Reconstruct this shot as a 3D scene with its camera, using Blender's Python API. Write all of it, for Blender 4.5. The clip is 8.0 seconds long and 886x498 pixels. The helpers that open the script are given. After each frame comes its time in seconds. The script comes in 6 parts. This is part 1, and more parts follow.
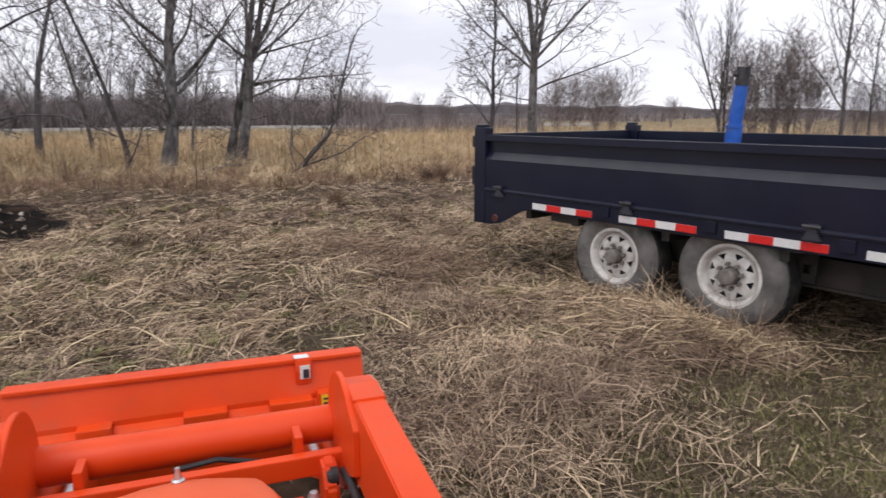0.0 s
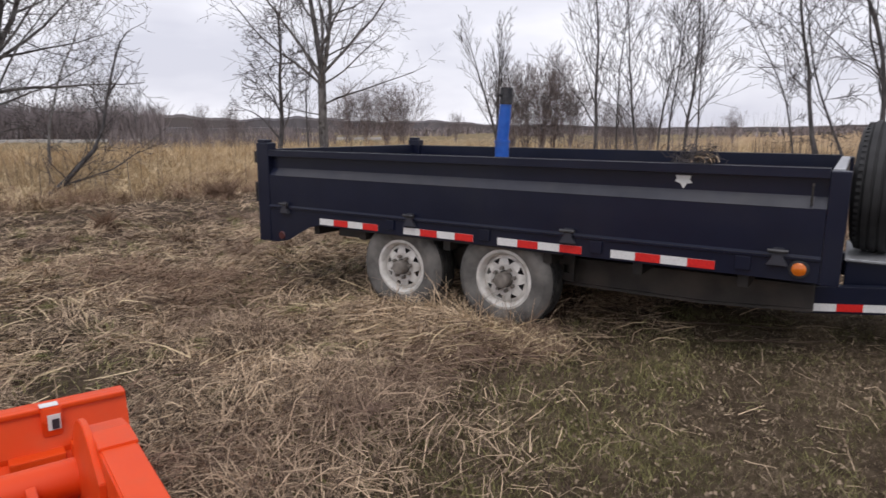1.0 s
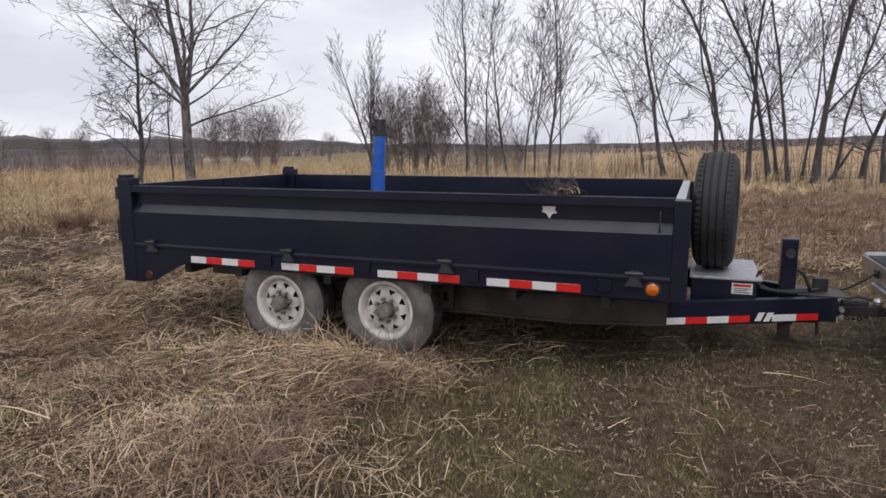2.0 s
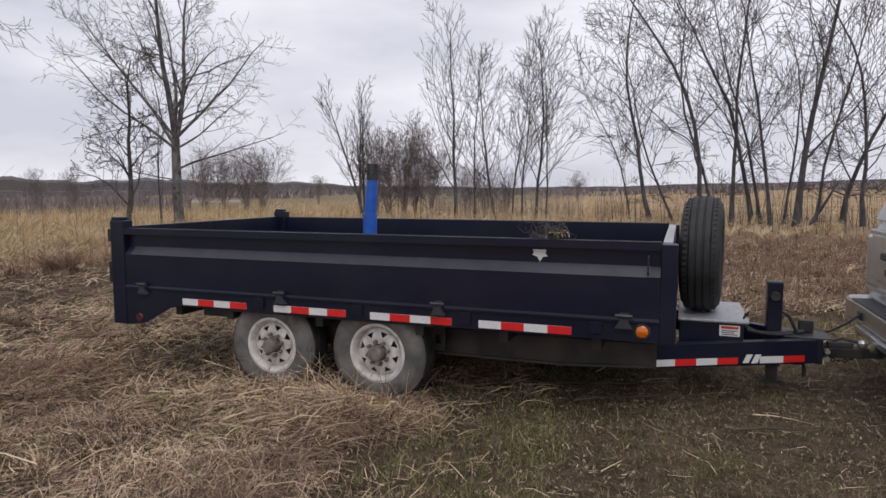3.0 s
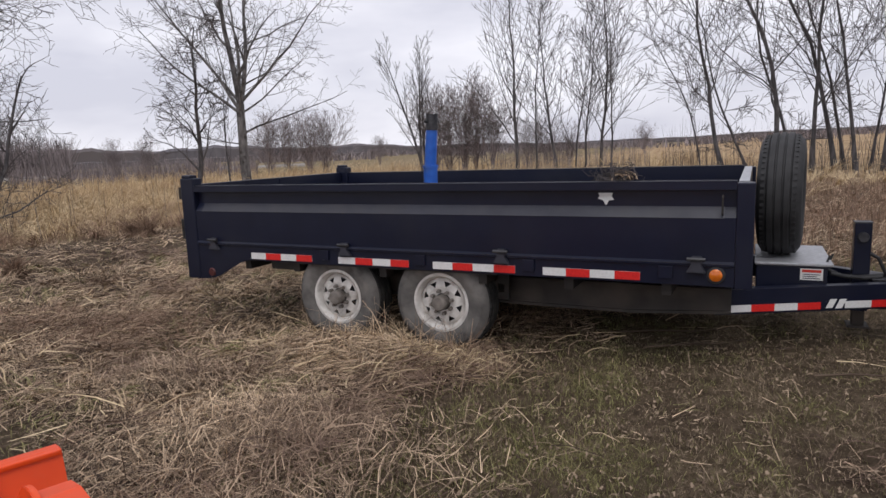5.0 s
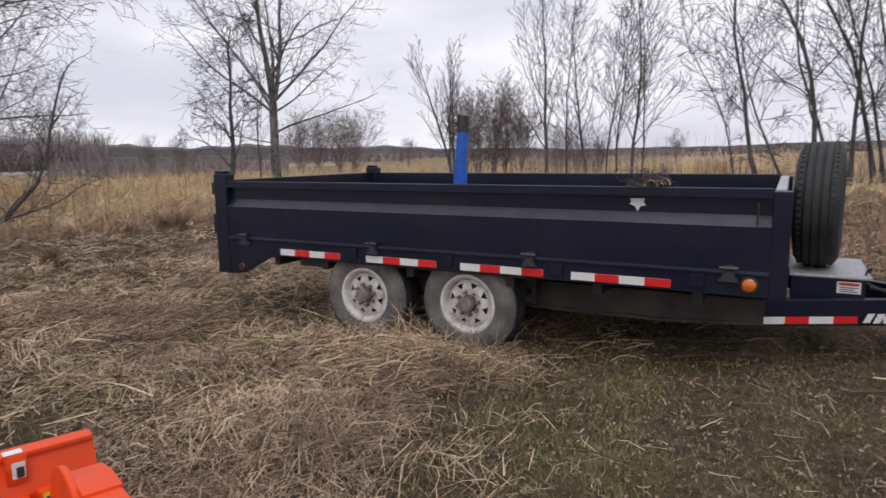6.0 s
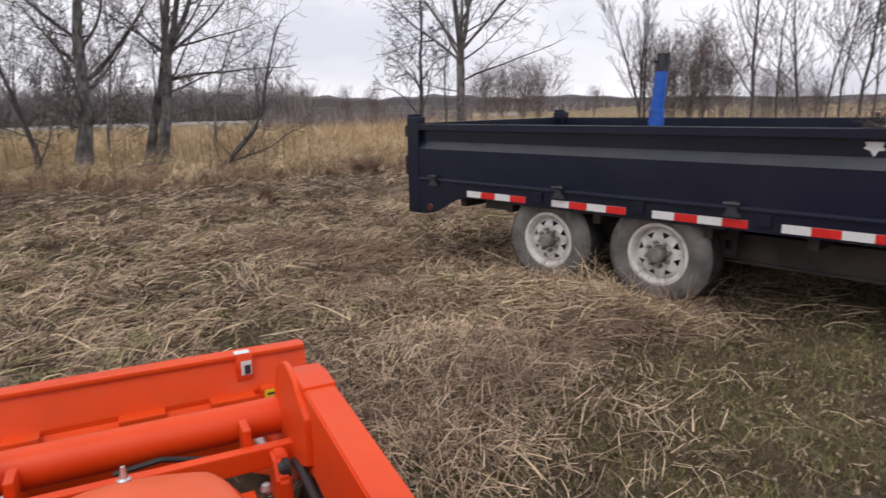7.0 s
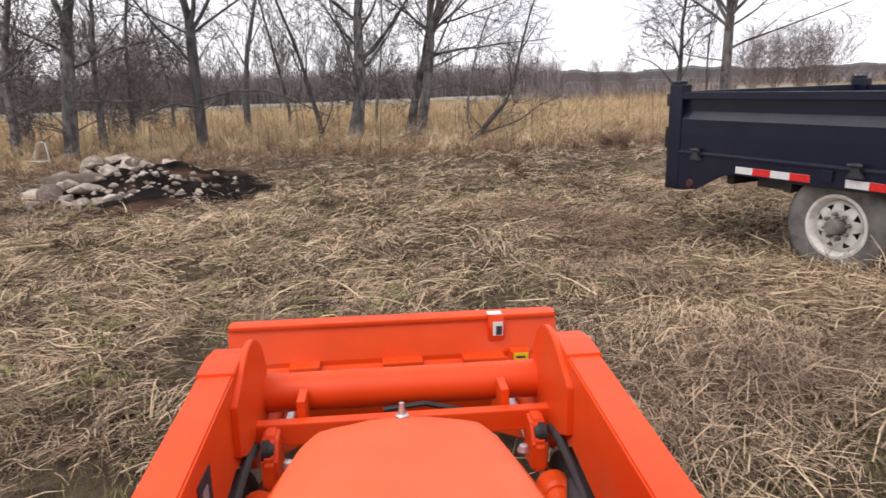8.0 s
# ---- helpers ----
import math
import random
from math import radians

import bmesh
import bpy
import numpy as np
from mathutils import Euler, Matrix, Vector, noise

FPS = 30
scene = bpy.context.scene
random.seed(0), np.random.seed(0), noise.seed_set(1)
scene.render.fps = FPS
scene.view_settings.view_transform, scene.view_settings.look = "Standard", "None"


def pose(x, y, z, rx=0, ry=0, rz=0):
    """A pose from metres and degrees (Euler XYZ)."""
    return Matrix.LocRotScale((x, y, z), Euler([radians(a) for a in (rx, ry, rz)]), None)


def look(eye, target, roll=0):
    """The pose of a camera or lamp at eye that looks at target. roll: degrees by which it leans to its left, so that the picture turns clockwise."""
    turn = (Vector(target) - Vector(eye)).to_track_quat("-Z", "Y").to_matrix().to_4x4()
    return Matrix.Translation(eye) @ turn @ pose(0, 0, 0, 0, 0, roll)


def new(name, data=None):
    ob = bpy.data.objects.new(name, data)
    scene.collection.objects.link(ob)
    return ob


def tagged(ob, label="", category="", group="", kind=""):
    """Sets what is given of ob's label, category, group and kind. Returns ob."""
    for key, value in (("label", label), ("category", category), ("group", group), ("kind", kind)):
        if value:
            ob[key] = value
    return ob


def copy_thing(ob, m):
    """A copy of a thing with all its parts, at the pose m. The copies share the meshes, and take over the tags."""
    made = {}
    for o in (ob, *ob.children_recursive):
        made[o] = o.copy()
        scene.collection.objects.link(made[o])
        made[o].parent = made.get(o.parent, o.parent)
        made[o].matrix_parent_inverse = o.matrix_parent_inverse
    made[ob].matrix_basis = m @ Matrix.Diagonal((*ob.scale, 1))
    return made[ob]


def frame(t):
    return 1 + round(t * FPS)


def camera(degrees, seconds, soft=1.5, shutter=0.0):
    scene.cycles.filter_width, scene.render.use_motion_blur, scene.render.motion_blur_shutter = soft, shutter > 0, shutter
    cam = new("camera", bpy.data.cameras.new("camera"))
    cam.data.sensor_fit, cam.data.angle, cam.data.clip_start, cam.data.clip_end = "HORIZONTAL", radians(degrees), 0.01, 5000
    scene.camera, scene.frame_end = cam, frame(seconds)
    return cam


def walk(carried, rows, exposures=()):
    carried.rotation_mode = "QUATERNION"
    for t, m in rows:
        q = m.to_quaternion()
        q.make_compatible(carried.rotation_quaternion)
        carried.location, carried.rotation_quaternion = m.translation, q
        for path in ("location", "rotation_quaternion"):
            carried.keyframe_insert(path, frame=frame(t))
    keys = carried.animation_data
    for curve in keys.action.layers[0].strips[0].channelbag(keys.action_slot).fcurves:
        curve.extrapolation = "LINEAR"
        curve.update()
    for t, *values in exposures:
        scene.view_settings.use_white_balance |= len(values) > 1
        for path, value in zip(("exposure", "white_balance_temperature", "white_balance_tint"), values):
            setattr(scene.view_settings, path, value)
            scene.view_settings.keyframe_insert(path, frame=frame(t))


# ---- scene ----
cam = camera(69.6, 8.0, shutter=0.2)
PATH = [
    (0, (4.236, -3.916, 1.349), (2.711, -2.679, 0.968), -0.8),
    (0.5, (4.276, -3.877, 1.347), (2.979, -2.399, 0.981), -0.5),
    (1, (4.300, -3.855, 1.357), (3.232, -2.200, 1.010), -0.7),
    (1.5, (4.324, -3.870, 1.421), (3.471, -2.092, 1.082), -1.0),
    (2.8, (4.298, -3.951, 1.477), (3.611, -2.083, 1.280), -1.4),
    (3, (4.306, -3.961, 1.477), (3.605, -2.095, 1.308), -1.2),
    (3.5, (4.307, -3.971, 1.474), (3.574, -2.116, 1.320), -1.1),
    (4, (4.305, -3.947, 1.455), (3.537, -2.115, 1.207), -3.2),
    (4.5, (4.292, -3.927, 1.407), (3.417, -2.153, 1.114), -3.8),
    (5.8, (4.288, -3.917, 1.392), (3.408, -2.141, 1.124), -2.2),
    (6, (4.276, -3.922, 1.384), (3.324, -2.185, 1.108), -1.8),
    (6.5, (4.267, -3.920, 1.355), (3.108, -2.327, 1.013), -1.9),
    (7, (4.220, -3.938, 1.324), (2.838, -2.552, 0.916), -1.9),
    (7.5, (4.131, -3.942, 1.279), (2.488, -2.901, 0.811), -0.5),
    (8, (4.115, -3.966, 1.278), (2.330, -3.188, 0.823), -2.3),
]
EXPOSURES = ((0.0, 0.40, 6450, 11.0), (1.0, 0.2, 6450, 11.5), (1.5, 0.21, 6450, 12.0), (3.5, -0.04, 6420, 12.0), (4.0, -0.05, 6420, 12.0), (4.5, 0.03, 6420, 12.0), (6.5, 0.20, 6480, 11.8), (7.0, 0.28, 6530, 11.4), (8.0, 0.68, 6700, 11.0))
walk(cam, [(t, look(eye, target, roll)) for t, eye, target, roll in PATH], EXPOSURES)

# ---- world, sun, exposure ----
world = bpy.data.worlds.new("overcast_sky")
scene.world = world
world.use_nodes = True
wn, wl = world.node_tree.nodes, world.node_tree.links
wn.clear()
w_out = wn.new("ShaderNodeOutputWorld")
w_bg = wn.new("ShaderNodeBackground")
w_sky = wn.new("ShaderNodeTexSky")
w_sky.sky_type, w_sky.sun_disc = "NISHITA", False
w_sky.sun_elevation, w_sky.sun_rotation = radians(58), radians(155)
w_sky.dust_density, w_sky.ozone_density = 3.0, 1.0
w_scale = wn.new("ShaderNodeMix")
w_scale.data_type, w_scale.blend_type = "RGBA", "MULTIPLY"
w_scale.inputs[0].default_value = 1.0
w_scale.inputs[7].default_value = (0.10, 0.10, 0.10, 1)
w_co = wn.new("ShaderNodeTexCoord")
w_map = wn.new("ShaderNodeMapping")
w_map.inputs["Scale"].default_value = (1.0, 1.0, 3.2)
w_noise = wn.new("ShaderNodeTexNoise")
w_noise.inputs["Scale"].default_value = 2.3
w_noise.inputs["Detail"].default_value = 5.0
w_noise.inputs["Roughness"].default_value = 0.5
w_ramp = wn.new("ShaderNodeValToRGB")
w_ramp.color_ramp.elements[0].position, w_ramp.color_ramp.elements[0].color = 0.36, (0.66, 0.665, 0.745, 1)
w_ramp.color_ramp.elements[1].position, w_ramp.color_ramp.elements[1].color = 0.60, (0.93, 0.925, 0.98, 1)
w_mix = wn.new("ShaderNodeMix")
w_mix.data_type = "RGBA"
w_mix.inputs[0].default_value = 0.93
wl.new(w_sky.outputs[0], w_scale.inputs[6])
wl.new(w_co.outputs["Generated"], w_map.inputs["Vector"])
wl.new(w_map.outputs[0], w_noise.inputs["Vector"])
wl.new(w_noise.outputs["Fac"], w_ramp.inputs["Fac"])
wl.new(w_scale.outputs[2], w_mix.inputs[6])
wl.new(w_ramp.outputs[0], w_mix.inputs[7])
wl.new(w_mix.outputs[2], w_bg.inputs["Color"])
w_bg.inputs["Strength"].default_value = 1.0
wl.new(w_bg.outputs[0], w_out.inputs["Surface"])

sun_data = bpy.data.lights.new("sun", "SUN")
sun_data.energy, sun_data.angle, sun_data.color = 0.9, radians(35), (1.0, 0.97, 0.93)
sun = new("sun", sun_data)
sun.matrix_world = look((5.3, -11.3, 20), (0, 0, 0))


# ---- materials ----
def material(name, low, high, scale=8.0, rough=0.7, metal=0.0, bump=0.0, fine=60.0, spread=(0.3, 0.7), coat=0.0, dirt=None, dirt_scale=2.0, dirt_at=(0.5, 0.7), stretch=(1, 1, 1), per="", vary=0.35, spec=0.5):
    """A noise-varied surface: two colours, a second coarser layer of dirt, fine relief. per: 'island' or 'object' adds a random tone."""
    m = bpy.data.materials.new(name)
    m.use_nodes = True
    n, l = m.node_tree.nodes, m.node_tree.links
    b = n["Principled BSDF"]
    co = n.new("ShaderNodeTexCoord")
    mp = n.new("ShaderNodeMapping")
    mp.inputs["Scale"].default_value = stretch
    l.new(co.outputs["Object"], mp.inputs["Vector"])
    t = n.new("ShaderNodeTexNoise")
    t.inputs["Scale"].default_value, t.inputs["Detail"].default_value = scale, 6.0
    l.new(mp.outputs[0], t.inputs["Vector"])
    r = n.new("ShaderNodeValToRGB")
    r.color_ramp.elements[0].position, r.color_ramp.elements[1].position = spread
    r.color_ramp.elements[0].color, r.color_ramp.elements[1].color = (*low, 1), (*high, 1)
    out = r.outputs[0]
    if per:
        if per == "island":
            g = n.new("ShaderNodeNewGeometry")
            rnd = g.outputs["Random Per Island"]
        else:
            g = n.new("ShaderNodeObjectInfo")
            rnd = g.outputs["Random"]
        add = n.new("ShaderNodeMath")
        add.operation = "MULTIPLY_ADD"
        l.new(rnd, add.inputs[0])
        add.inputs[1].default_value = vary * 2
        add.inputs[2].default_value = -vary
        sm = n.new("ShaderNodeMath")
        l.new(add.outputs[0], sm.inputs[0])
        l.new(t.outputs["Fac"], sm.inputs[1])
        l.new(sm.outputs[0], r.inputs["Fac"])
    else:
        l.new(t.outputs["Fac"], r.inputs["Fac"])
    if dirt:
        t2 = n.new("ShaderNodeTexNoise")
        t2.inputs["Scale"].default_value, t2.inputs["Detail"].default_value = dirt_scale, 8.0
        l.new(co.outputs["Object"], t2.inputs["Vector"])
        r2 = n.new("ShaderNodeValToRGB")
        r2.color_ramp.elements[0].position, r2.color_ramp.elements[1].position = dirt_at
        r2.color_ramp.elements[0].color, r2.color_ramp.elements[1].color = (0, 0, 0, 1), (1, 1, 1, 1)
        l.new(t2.outputs["Fac"], r2.inputs["Fac"])
        mx = n.new("ShaderNodeMix")
        mx.data_type = "RGBA"
        l.new(r2.outputs[0], mx.inputs[0])
        l.new(out, mx.inputs[6])
        mx.inputs[7].default_value = (*dirt, 1)
        out = mx.outputs[2]
    l.new(out, b.inputs["Base Color"])
    b.inputs["Roughness"].default_value, b.inputs["Metallic"].default_value = rough, metal
    b.inputs["Specular IOR Level"].default_value = spec
    b.inputs["Coat Weight"].default_value = coat
    if bump:
        t3 = n.new("ShaderNodeTexNoise")
        t3.inputs["Scale"].default_value, t3.inputs["Detail"].default_value = fine, 4.0
        l.new(mp.outputs[0], t3.inputs["Vector"])
        bp = n.new("ShaderNodeBump")
        bp.inputs["Strength"].default_value, bp.inputs["Distance"].default_value = bump, 0.01
        l.new(t3.outputs["Fac"], bp.inputs["Height"])
        l.new(bp.outputs[0], b.inputs["Normal"])
    return m


M_BLACK = material("black_trailer_paint", (0.0045, 0.0065, 0.019), (0.0088, 0.0115, 0.028), 3, 0.33, bump=0.05, dirt=(0.0185, 0.020, 0.0305), dirt_scale=1.6, dirt_at=(0.48, 0.85), spec=0.32)
# rib's sky reflection put into a lighter black; plain grey on the hinges
M_SHEEN_GREY = material("rib_sheen_hinge_grey", (0.020, 0.022, 0.034), (0.040, 0.042, 0.056), 4, 0.45, dirt=(0.055, 0.054, 0.060), dirt_scale=2.5, dirt_at=(0.45, 0.8), spec=0.4)
M_FRAME = material("dusty_black_steel", (0.010, 0.010, 0.011), (0.03, 0.027, 0.023), 6, 0.7, dirt=(0.045, 0.033, 0.026), dirt_scale=3, dirt_at=(0.45, 0.75), bump=0.1)
M_TYRE = material("dust_caked_sidewall", (0.058, 0.055, 0.052), (0.125, 0.119, 0.112), 9, 0.9, dirt=(0.21, 0.197, 0.182), dirt_scale=6, dirt_at=(0.40, 0.72), bump=0.2)
M_RAIL = material("dusty_brown_chassis_paint", (0.024, 0.021, 0.019), (0.052, 0.045, 0.040), 5, 0.75, dirt=(0.105, 0.084, 0.068), dirt_scale=2.2, dirt_at=(0.46, 0.72), bump=0.1)
M_TREADRUBBER = material("dark_tread_rubber", (0.010, 0.010, 0.010), (0.026, 0.025, 0.024), 12, 0.85, dirt=(0.06, 0.054, 0.048), dirt_scale=8, dirt_at=(0.5, 0.8), bump=0.2)
M_SPARE = material("clean_tyre_rubber", (0.016, 0.016, 0.017), (0.035, 0.035, 0.036), 12, 0.75, bump=0.15)
M_RIM = material("dirty_white_rim", (0.48, 0.46, 0.43), (0.72, 0.70, 0.66), 14, 0.55, dirt=(0.28, 0.245, 0.21), dirt_scale=9, dirt_at=(0.52, 0.75), bump=0.08)
M_HUB = material("grey_brown_hub", (0.13, 0.115, 0.10), (0.25, 0.225, 0.20), 20, 0.65, metal=0.2, bump=0.1)
M_WHITE = material("white_reflective_tape", (0.62, 0.62, 0.61), (0.74, 0.74, 0.73), 90, 0.35, bump=0.05)
M_RED = material("red_reflective_tape", (0.55, 0.012, 0.012), (0.70, 0.025, 0.02), 90, 0.35, bump=0.05)
M_AMBER = material("amber_lens", (0.52, 0.105, 0.006), (0.74, 0.19, 0.012), 40, 0.25, coat=0.3)
M_REDLENS = material("dull_red_lens", (0.045, 0.010, 0.010), (0.085, 0.02, 0.02), 30, 0.35)
M_BLUE = material("blue_paint", (0.010, 0.085, 0.42), (0.02, 0.13, 0.55), 12, 0.42, dirt=(0.05, 0.10, 0.28), dirt_scale=6, dirt_at=(0.55, 0.75))
M_GREYCAP = material("worn_dark_steel", (0.03, 0.03, 0.035), (0.08, 0.08, 0.085), 25, 0.5, metal=0.5, bump=0.1)
M_TREAD = material("bare_aluminium_lid", (0.36, 0.37, 0.39), (0.50, 0.51, 0.53), 30, 0.45, metal=0.5, bump=0.3, fine=40)
M_STEEL = material("bright_steel", (0.45, 0.45, 0.46), (0.62, 0.62, 0.62), 40, 0.35, metal=0.9)
M_ORANGE = material("orange_machine_paint", (0.70, 0.056, 0.006), (0.78, 0.075, 0.009), 5, 0.42, dirt=(0.60, 0.095, 0.035), dirt_scale=7, dirt_at=(0.56, 0.85), bump=0.03, fine=25, spec=0.35)
M_HOOD = material("orange_hood_plastic", (0.75, 0.100, 0.024), (0.81, 0.125, 0.034), 6, 0.48, dirt=(0.68, 0.16, 0.08), dirt_scale=5, dirt_at=(0.55, 0.85), bump=0.04, fine=120)
M_DARK = material("black_hose_rubber", (0.012, 0.012, 0.014), (0.03, 0.03, 0.032), 20, 0.6)
M_LABEL = material("white_label", (0.68, 0.68, 0.66), (0.76, 0.76, 0.74), 60, 0.5)
M_LABELRED = material("red_label_ink", (0.5, 0.03, 0.02), (0.6, 0.05, 0.03), 60, 0.5)
M_INK = material("dark_label_ink", (0.02, 0.02, 0.03), (0.04, 0.04, 0.05), 60, 0.5)
M_YELLOW = material("yellow_label", (0.72, 0.48, 0.01), (0.82, 0.58, 0.02), 60, 0.5)
M_BARK = material("grey_bark", (0.055, 0.051, 0.051), (0.215, 0.204, 0.202), 9, 0.9, bump=0.9, fine=30, stretch=(1, 1, 0.3), per="island", vary=0.10, spread=(0.32, 0.70), dirt=(0.045, 0.040, 0.037), dirt_scale=4.0, dirt_at=(0.50, 0.66))
M_BARKDARK = material("dark_bark", (0.028, 0.027, 0.029), (0.115, 0.107, 0.110), 9, 0.9, bump=0.9, fine=30, stretch=(1, 1, 0.3), per="island", vary=0.12, dirt=(0.15, 0.143, 0.145), dirt_scale=3.0, dirt_at=(0.58, 0.74))
M_TWIG = material("twig_bark", (0.05, 0.043, 0.043), (0.12, 0.105, 0.102), 5, 0.9, per="island", vary=0.3)
M_BRUSH = material("bare_brush", (0.125, 0.106, 0.106), (0.30, 0.256, 0.255), 0.6, 0.95, per="island", vary=0.25)
M_STRAW = material("dry_straw", (0.052, 0.034, 0.024), (0.78, 0.59, 0.40), 0.8, 0.75, per="island", vary=0.55, spread=(0.20, 0.98), spec=0.25, dirt=(0.20, 0.130, 0.096), dirt_scale=0.55, dirt_at=(0.52, 0.74))
M_STRAWRED = material("russet_straw", (0.12, 0.074, 0.050), (0.42, 0.285, 0.198), 1.2, 0.8, per="island", vary=0.42, spread=(0.1, 0.95), spec=0.3)
M_DARKWEED = material("dark_brown_dead_weed", (0.035, 0.021, 0.017), (0.20, 0.130, 0.100), 1.6, 0.85, per="island", vary=0.42, spread=(0.1, 0.95), spec=0.2)
M_GREEN = material("short_green_grass", (0.060, 0.058, 0.023), (0.385, 0.36, 0.150), 1.6, 0.7, per="island", vary=0.4, spread=(0.1, 0.95), spec=0.3)
M_GOLD = material("golden_tall_grass", (0.33, 0.235, 0.135), (0.82, 0.66, 0.42), 0.35, 0.8, per="island", vary=0.42, spread=(0.1, 0.95), spec=0.25, dirt=(0.32, 0.21, 0.13), dirt_scale=0.42, dirt_at=(0.54, 0.70))
M_DEADTURF = material("short_dead_grass", (0.075, 0.054, 0.036), (0.45, 0.345, 0.24), 1.3, 0.8, per="island", vary=0.45, spread=(0.1, 0.95), spec=0.25)
M_LEAF = material("brown_leaf_litter", (0.055, 0.036, 0.023), (0.30, 0.225, 0.155), 3, 0.85, per="island", vary=0.42, spec=0.3)
M_STONE = material("pale_field_stone", (0.16, 0.125, 0.100), (0.52, 0.445, 0.375), 3, 0.9, dirt=(0.15, 0.108, 0.080), dirt_scale=1.6, dirt_at=(0.50, 0.68), bump=0.7, fine=14, per="object", vary=0.28)
M_ASH = material("black_burnt_soil", (0.004, 0.0035, 0.003), (0.018, 0.014, 0.012), 5, 0.95, bump=0.8, fine=25, spec=0.05, dirt=(0.075, 0.043, 0.030), dirt_scale=1.1, dirt_at=(0.48, 0.60))
M_ROAD = material("pale_gravel", (0.19, 0.175, 0.155), (0.29, 0.27, 0.245), 1.5, 0.9, bump=0.3)
M_WOODS = material("far_bare_woods", (0.10, 0.095, 0.105), (0.18, 0.168, 0.178), 0.14, 1.0, stretch=(1, 1, 0.35), dirt=(0.14, 0.124, 0.124), dirt_scale=0.03, dirt_at=(0.45, 0.6), spec=0.0)
M_SILVER = material("silver_truck_paint", (0.33, 0.34, 0.35), (0.40, 0.41, 0.42), 6, 0.3, metal=0.35, coat=0.4, dirt=(0.30, 0.28, 0.25), dirt_scale=4, dirt_at=(0.55, 0.8))
M_CHROME = material("dull_chrome", (0.42, 0.43, 0.44), (0.54, 0.55, 0.56), 12, 0.30, metal=0.9)
M_GLASS = material("dark_truck_glass", (0.012, 0.013, 0.015), (0.018, 0.019, 0.021), 4, 0.06, coat=0.5)
M_TAILRED = material("red_tail_lens", (0.28, 0.008, 0.008), (0.38, 0.015, 0.012), 20, 0.15, coat=0.5)


# ---- shape helpers ----
def part(name, bm, mat, parent=None, label="", smooth=False, recalc=True):
    if recalc:
        bmesh.ops.recalc_face_normals(bm, faces=bm.faces)
    me = bpy.data.meshes.new(name)
    bm.to_mesh(me)
    bm.free()
    me.materials.append(mat)
    if smooth:
        me.polygons.foreach_set("use_smooth", [True] * len(me.polygons))
        me.set_sharp_from_angle(angle=radians(38))
    ob = new(name, me)
    if parent:
        ob.parent = parent
    if label:
        ob["label"] = label
    return ob


def thing(name, label, category, group="", m=None):
    ob = new(name)
    ob.empty_display_size = 0.2
    if m is not None:
        ob.matrix_world = m
    return tagged(ob, label, category, group)


def box(x0, x1, y0, y1, z0, z1, bevel=0.0, bm=None, m=None):
    """A box, its edges rounded by bevel, added to bm or new."""
    own = bmesh.new()
    vs = [own.verts.new((x, y, z)) for x in (x0, x1) for y in (y0, y1) for z in (z0, z1)]
    for f in ((0, 1, 3, 2), (4, 6, 7, 5), (0, 4, 5, 1), (2, 3, 7, 6), (0, 2, 6, 4), (1, 5, 7, 3)):
        own.faces.new([vs[i] for i in f])
    if bevel:
        bmesh.ops.bevel(own, geom=list(own.edges), offset=bevel, segments=2, affect="EDGES", profile=0.6)
    if m is not None:
        own.transform(m)
    return merge(bm, own)


def merge(bm, own):
    if bm is None:
        return own
    table = {v: bm.verts.new(v.co) for v in own.verts}
    for f in own.faces:
        bm.faces.new([table[v] for v in f.verts])
    own.free()
    return bm


def prism(points, axis, a, b, bevel=0.0, bm=None, m=None):
    """A flat outline pushed along an axis from a to b. points: the other two coordinates, in order."""
    own = bmesh.new()

    def at(p, d):
        return {"x": (d, p[0], p[1]), "y": (p[0], d, p[1]), "z": (p[0], p[1], d)}[axis]

    lo = [own.verts.new(at(p, a)) for p in points]
    hi = [own.verts.new(at(p, b)) for p in points]
    own.faces.new(lo)
    own.faces.new(hi[::-1])
    k = len(points)
    for i in range(k):
        own.faces.new((lo[i], hi[i], hi[(i + 1) % k], lo[(i + 1) % k]))
    if bevel:
        bmesh.ops.recalc_face_normals(own, faces=own.faces)
        bmesh.ops.bevel(own, geom=list(own.edges), offset=bevel, segments=2, affect="EDGES")
    if m is not None:
        own.transform(m)
    return merge(bm, own)


def lathe(profile, axis="y", steps=40, centre=(0, 0, 0), bm=None, closed=True, m=None):
    """A closed outline of (radius, along) turned round an axis."""
    own = bmesh.new()
    rings = []
    for i in range(steps):
        a = 2 * math.pi * i / steps
        c, s = math.cos(a), math.sin(a)
        ring = []
        for r, h in profile:
            p = {"y": (r * c, h, r * s), "x": (h, r * c, r * s), "z": (r * c, r * s, h)}[axis]
            ring.append(own.verts.new(Vector(p) + Vector(centre)))
        rings.append(ring)
    k = len(profile)
    for i in range(steps):
        p, q = rings[i], rings[(i + 1) % steps]
        for j in range(k if closed else k - 1):
            own.faces.new((p[j], p[(j + 1) % k], q[(j + 1) % k], q[j]))
    if not closed:
        own.faces.new([r[0] for r in rings])
        own.faces.new([r[-1] for r in rings][::-1])
    if m is not None:
        own.transform(m)
    return merge(bm, own)


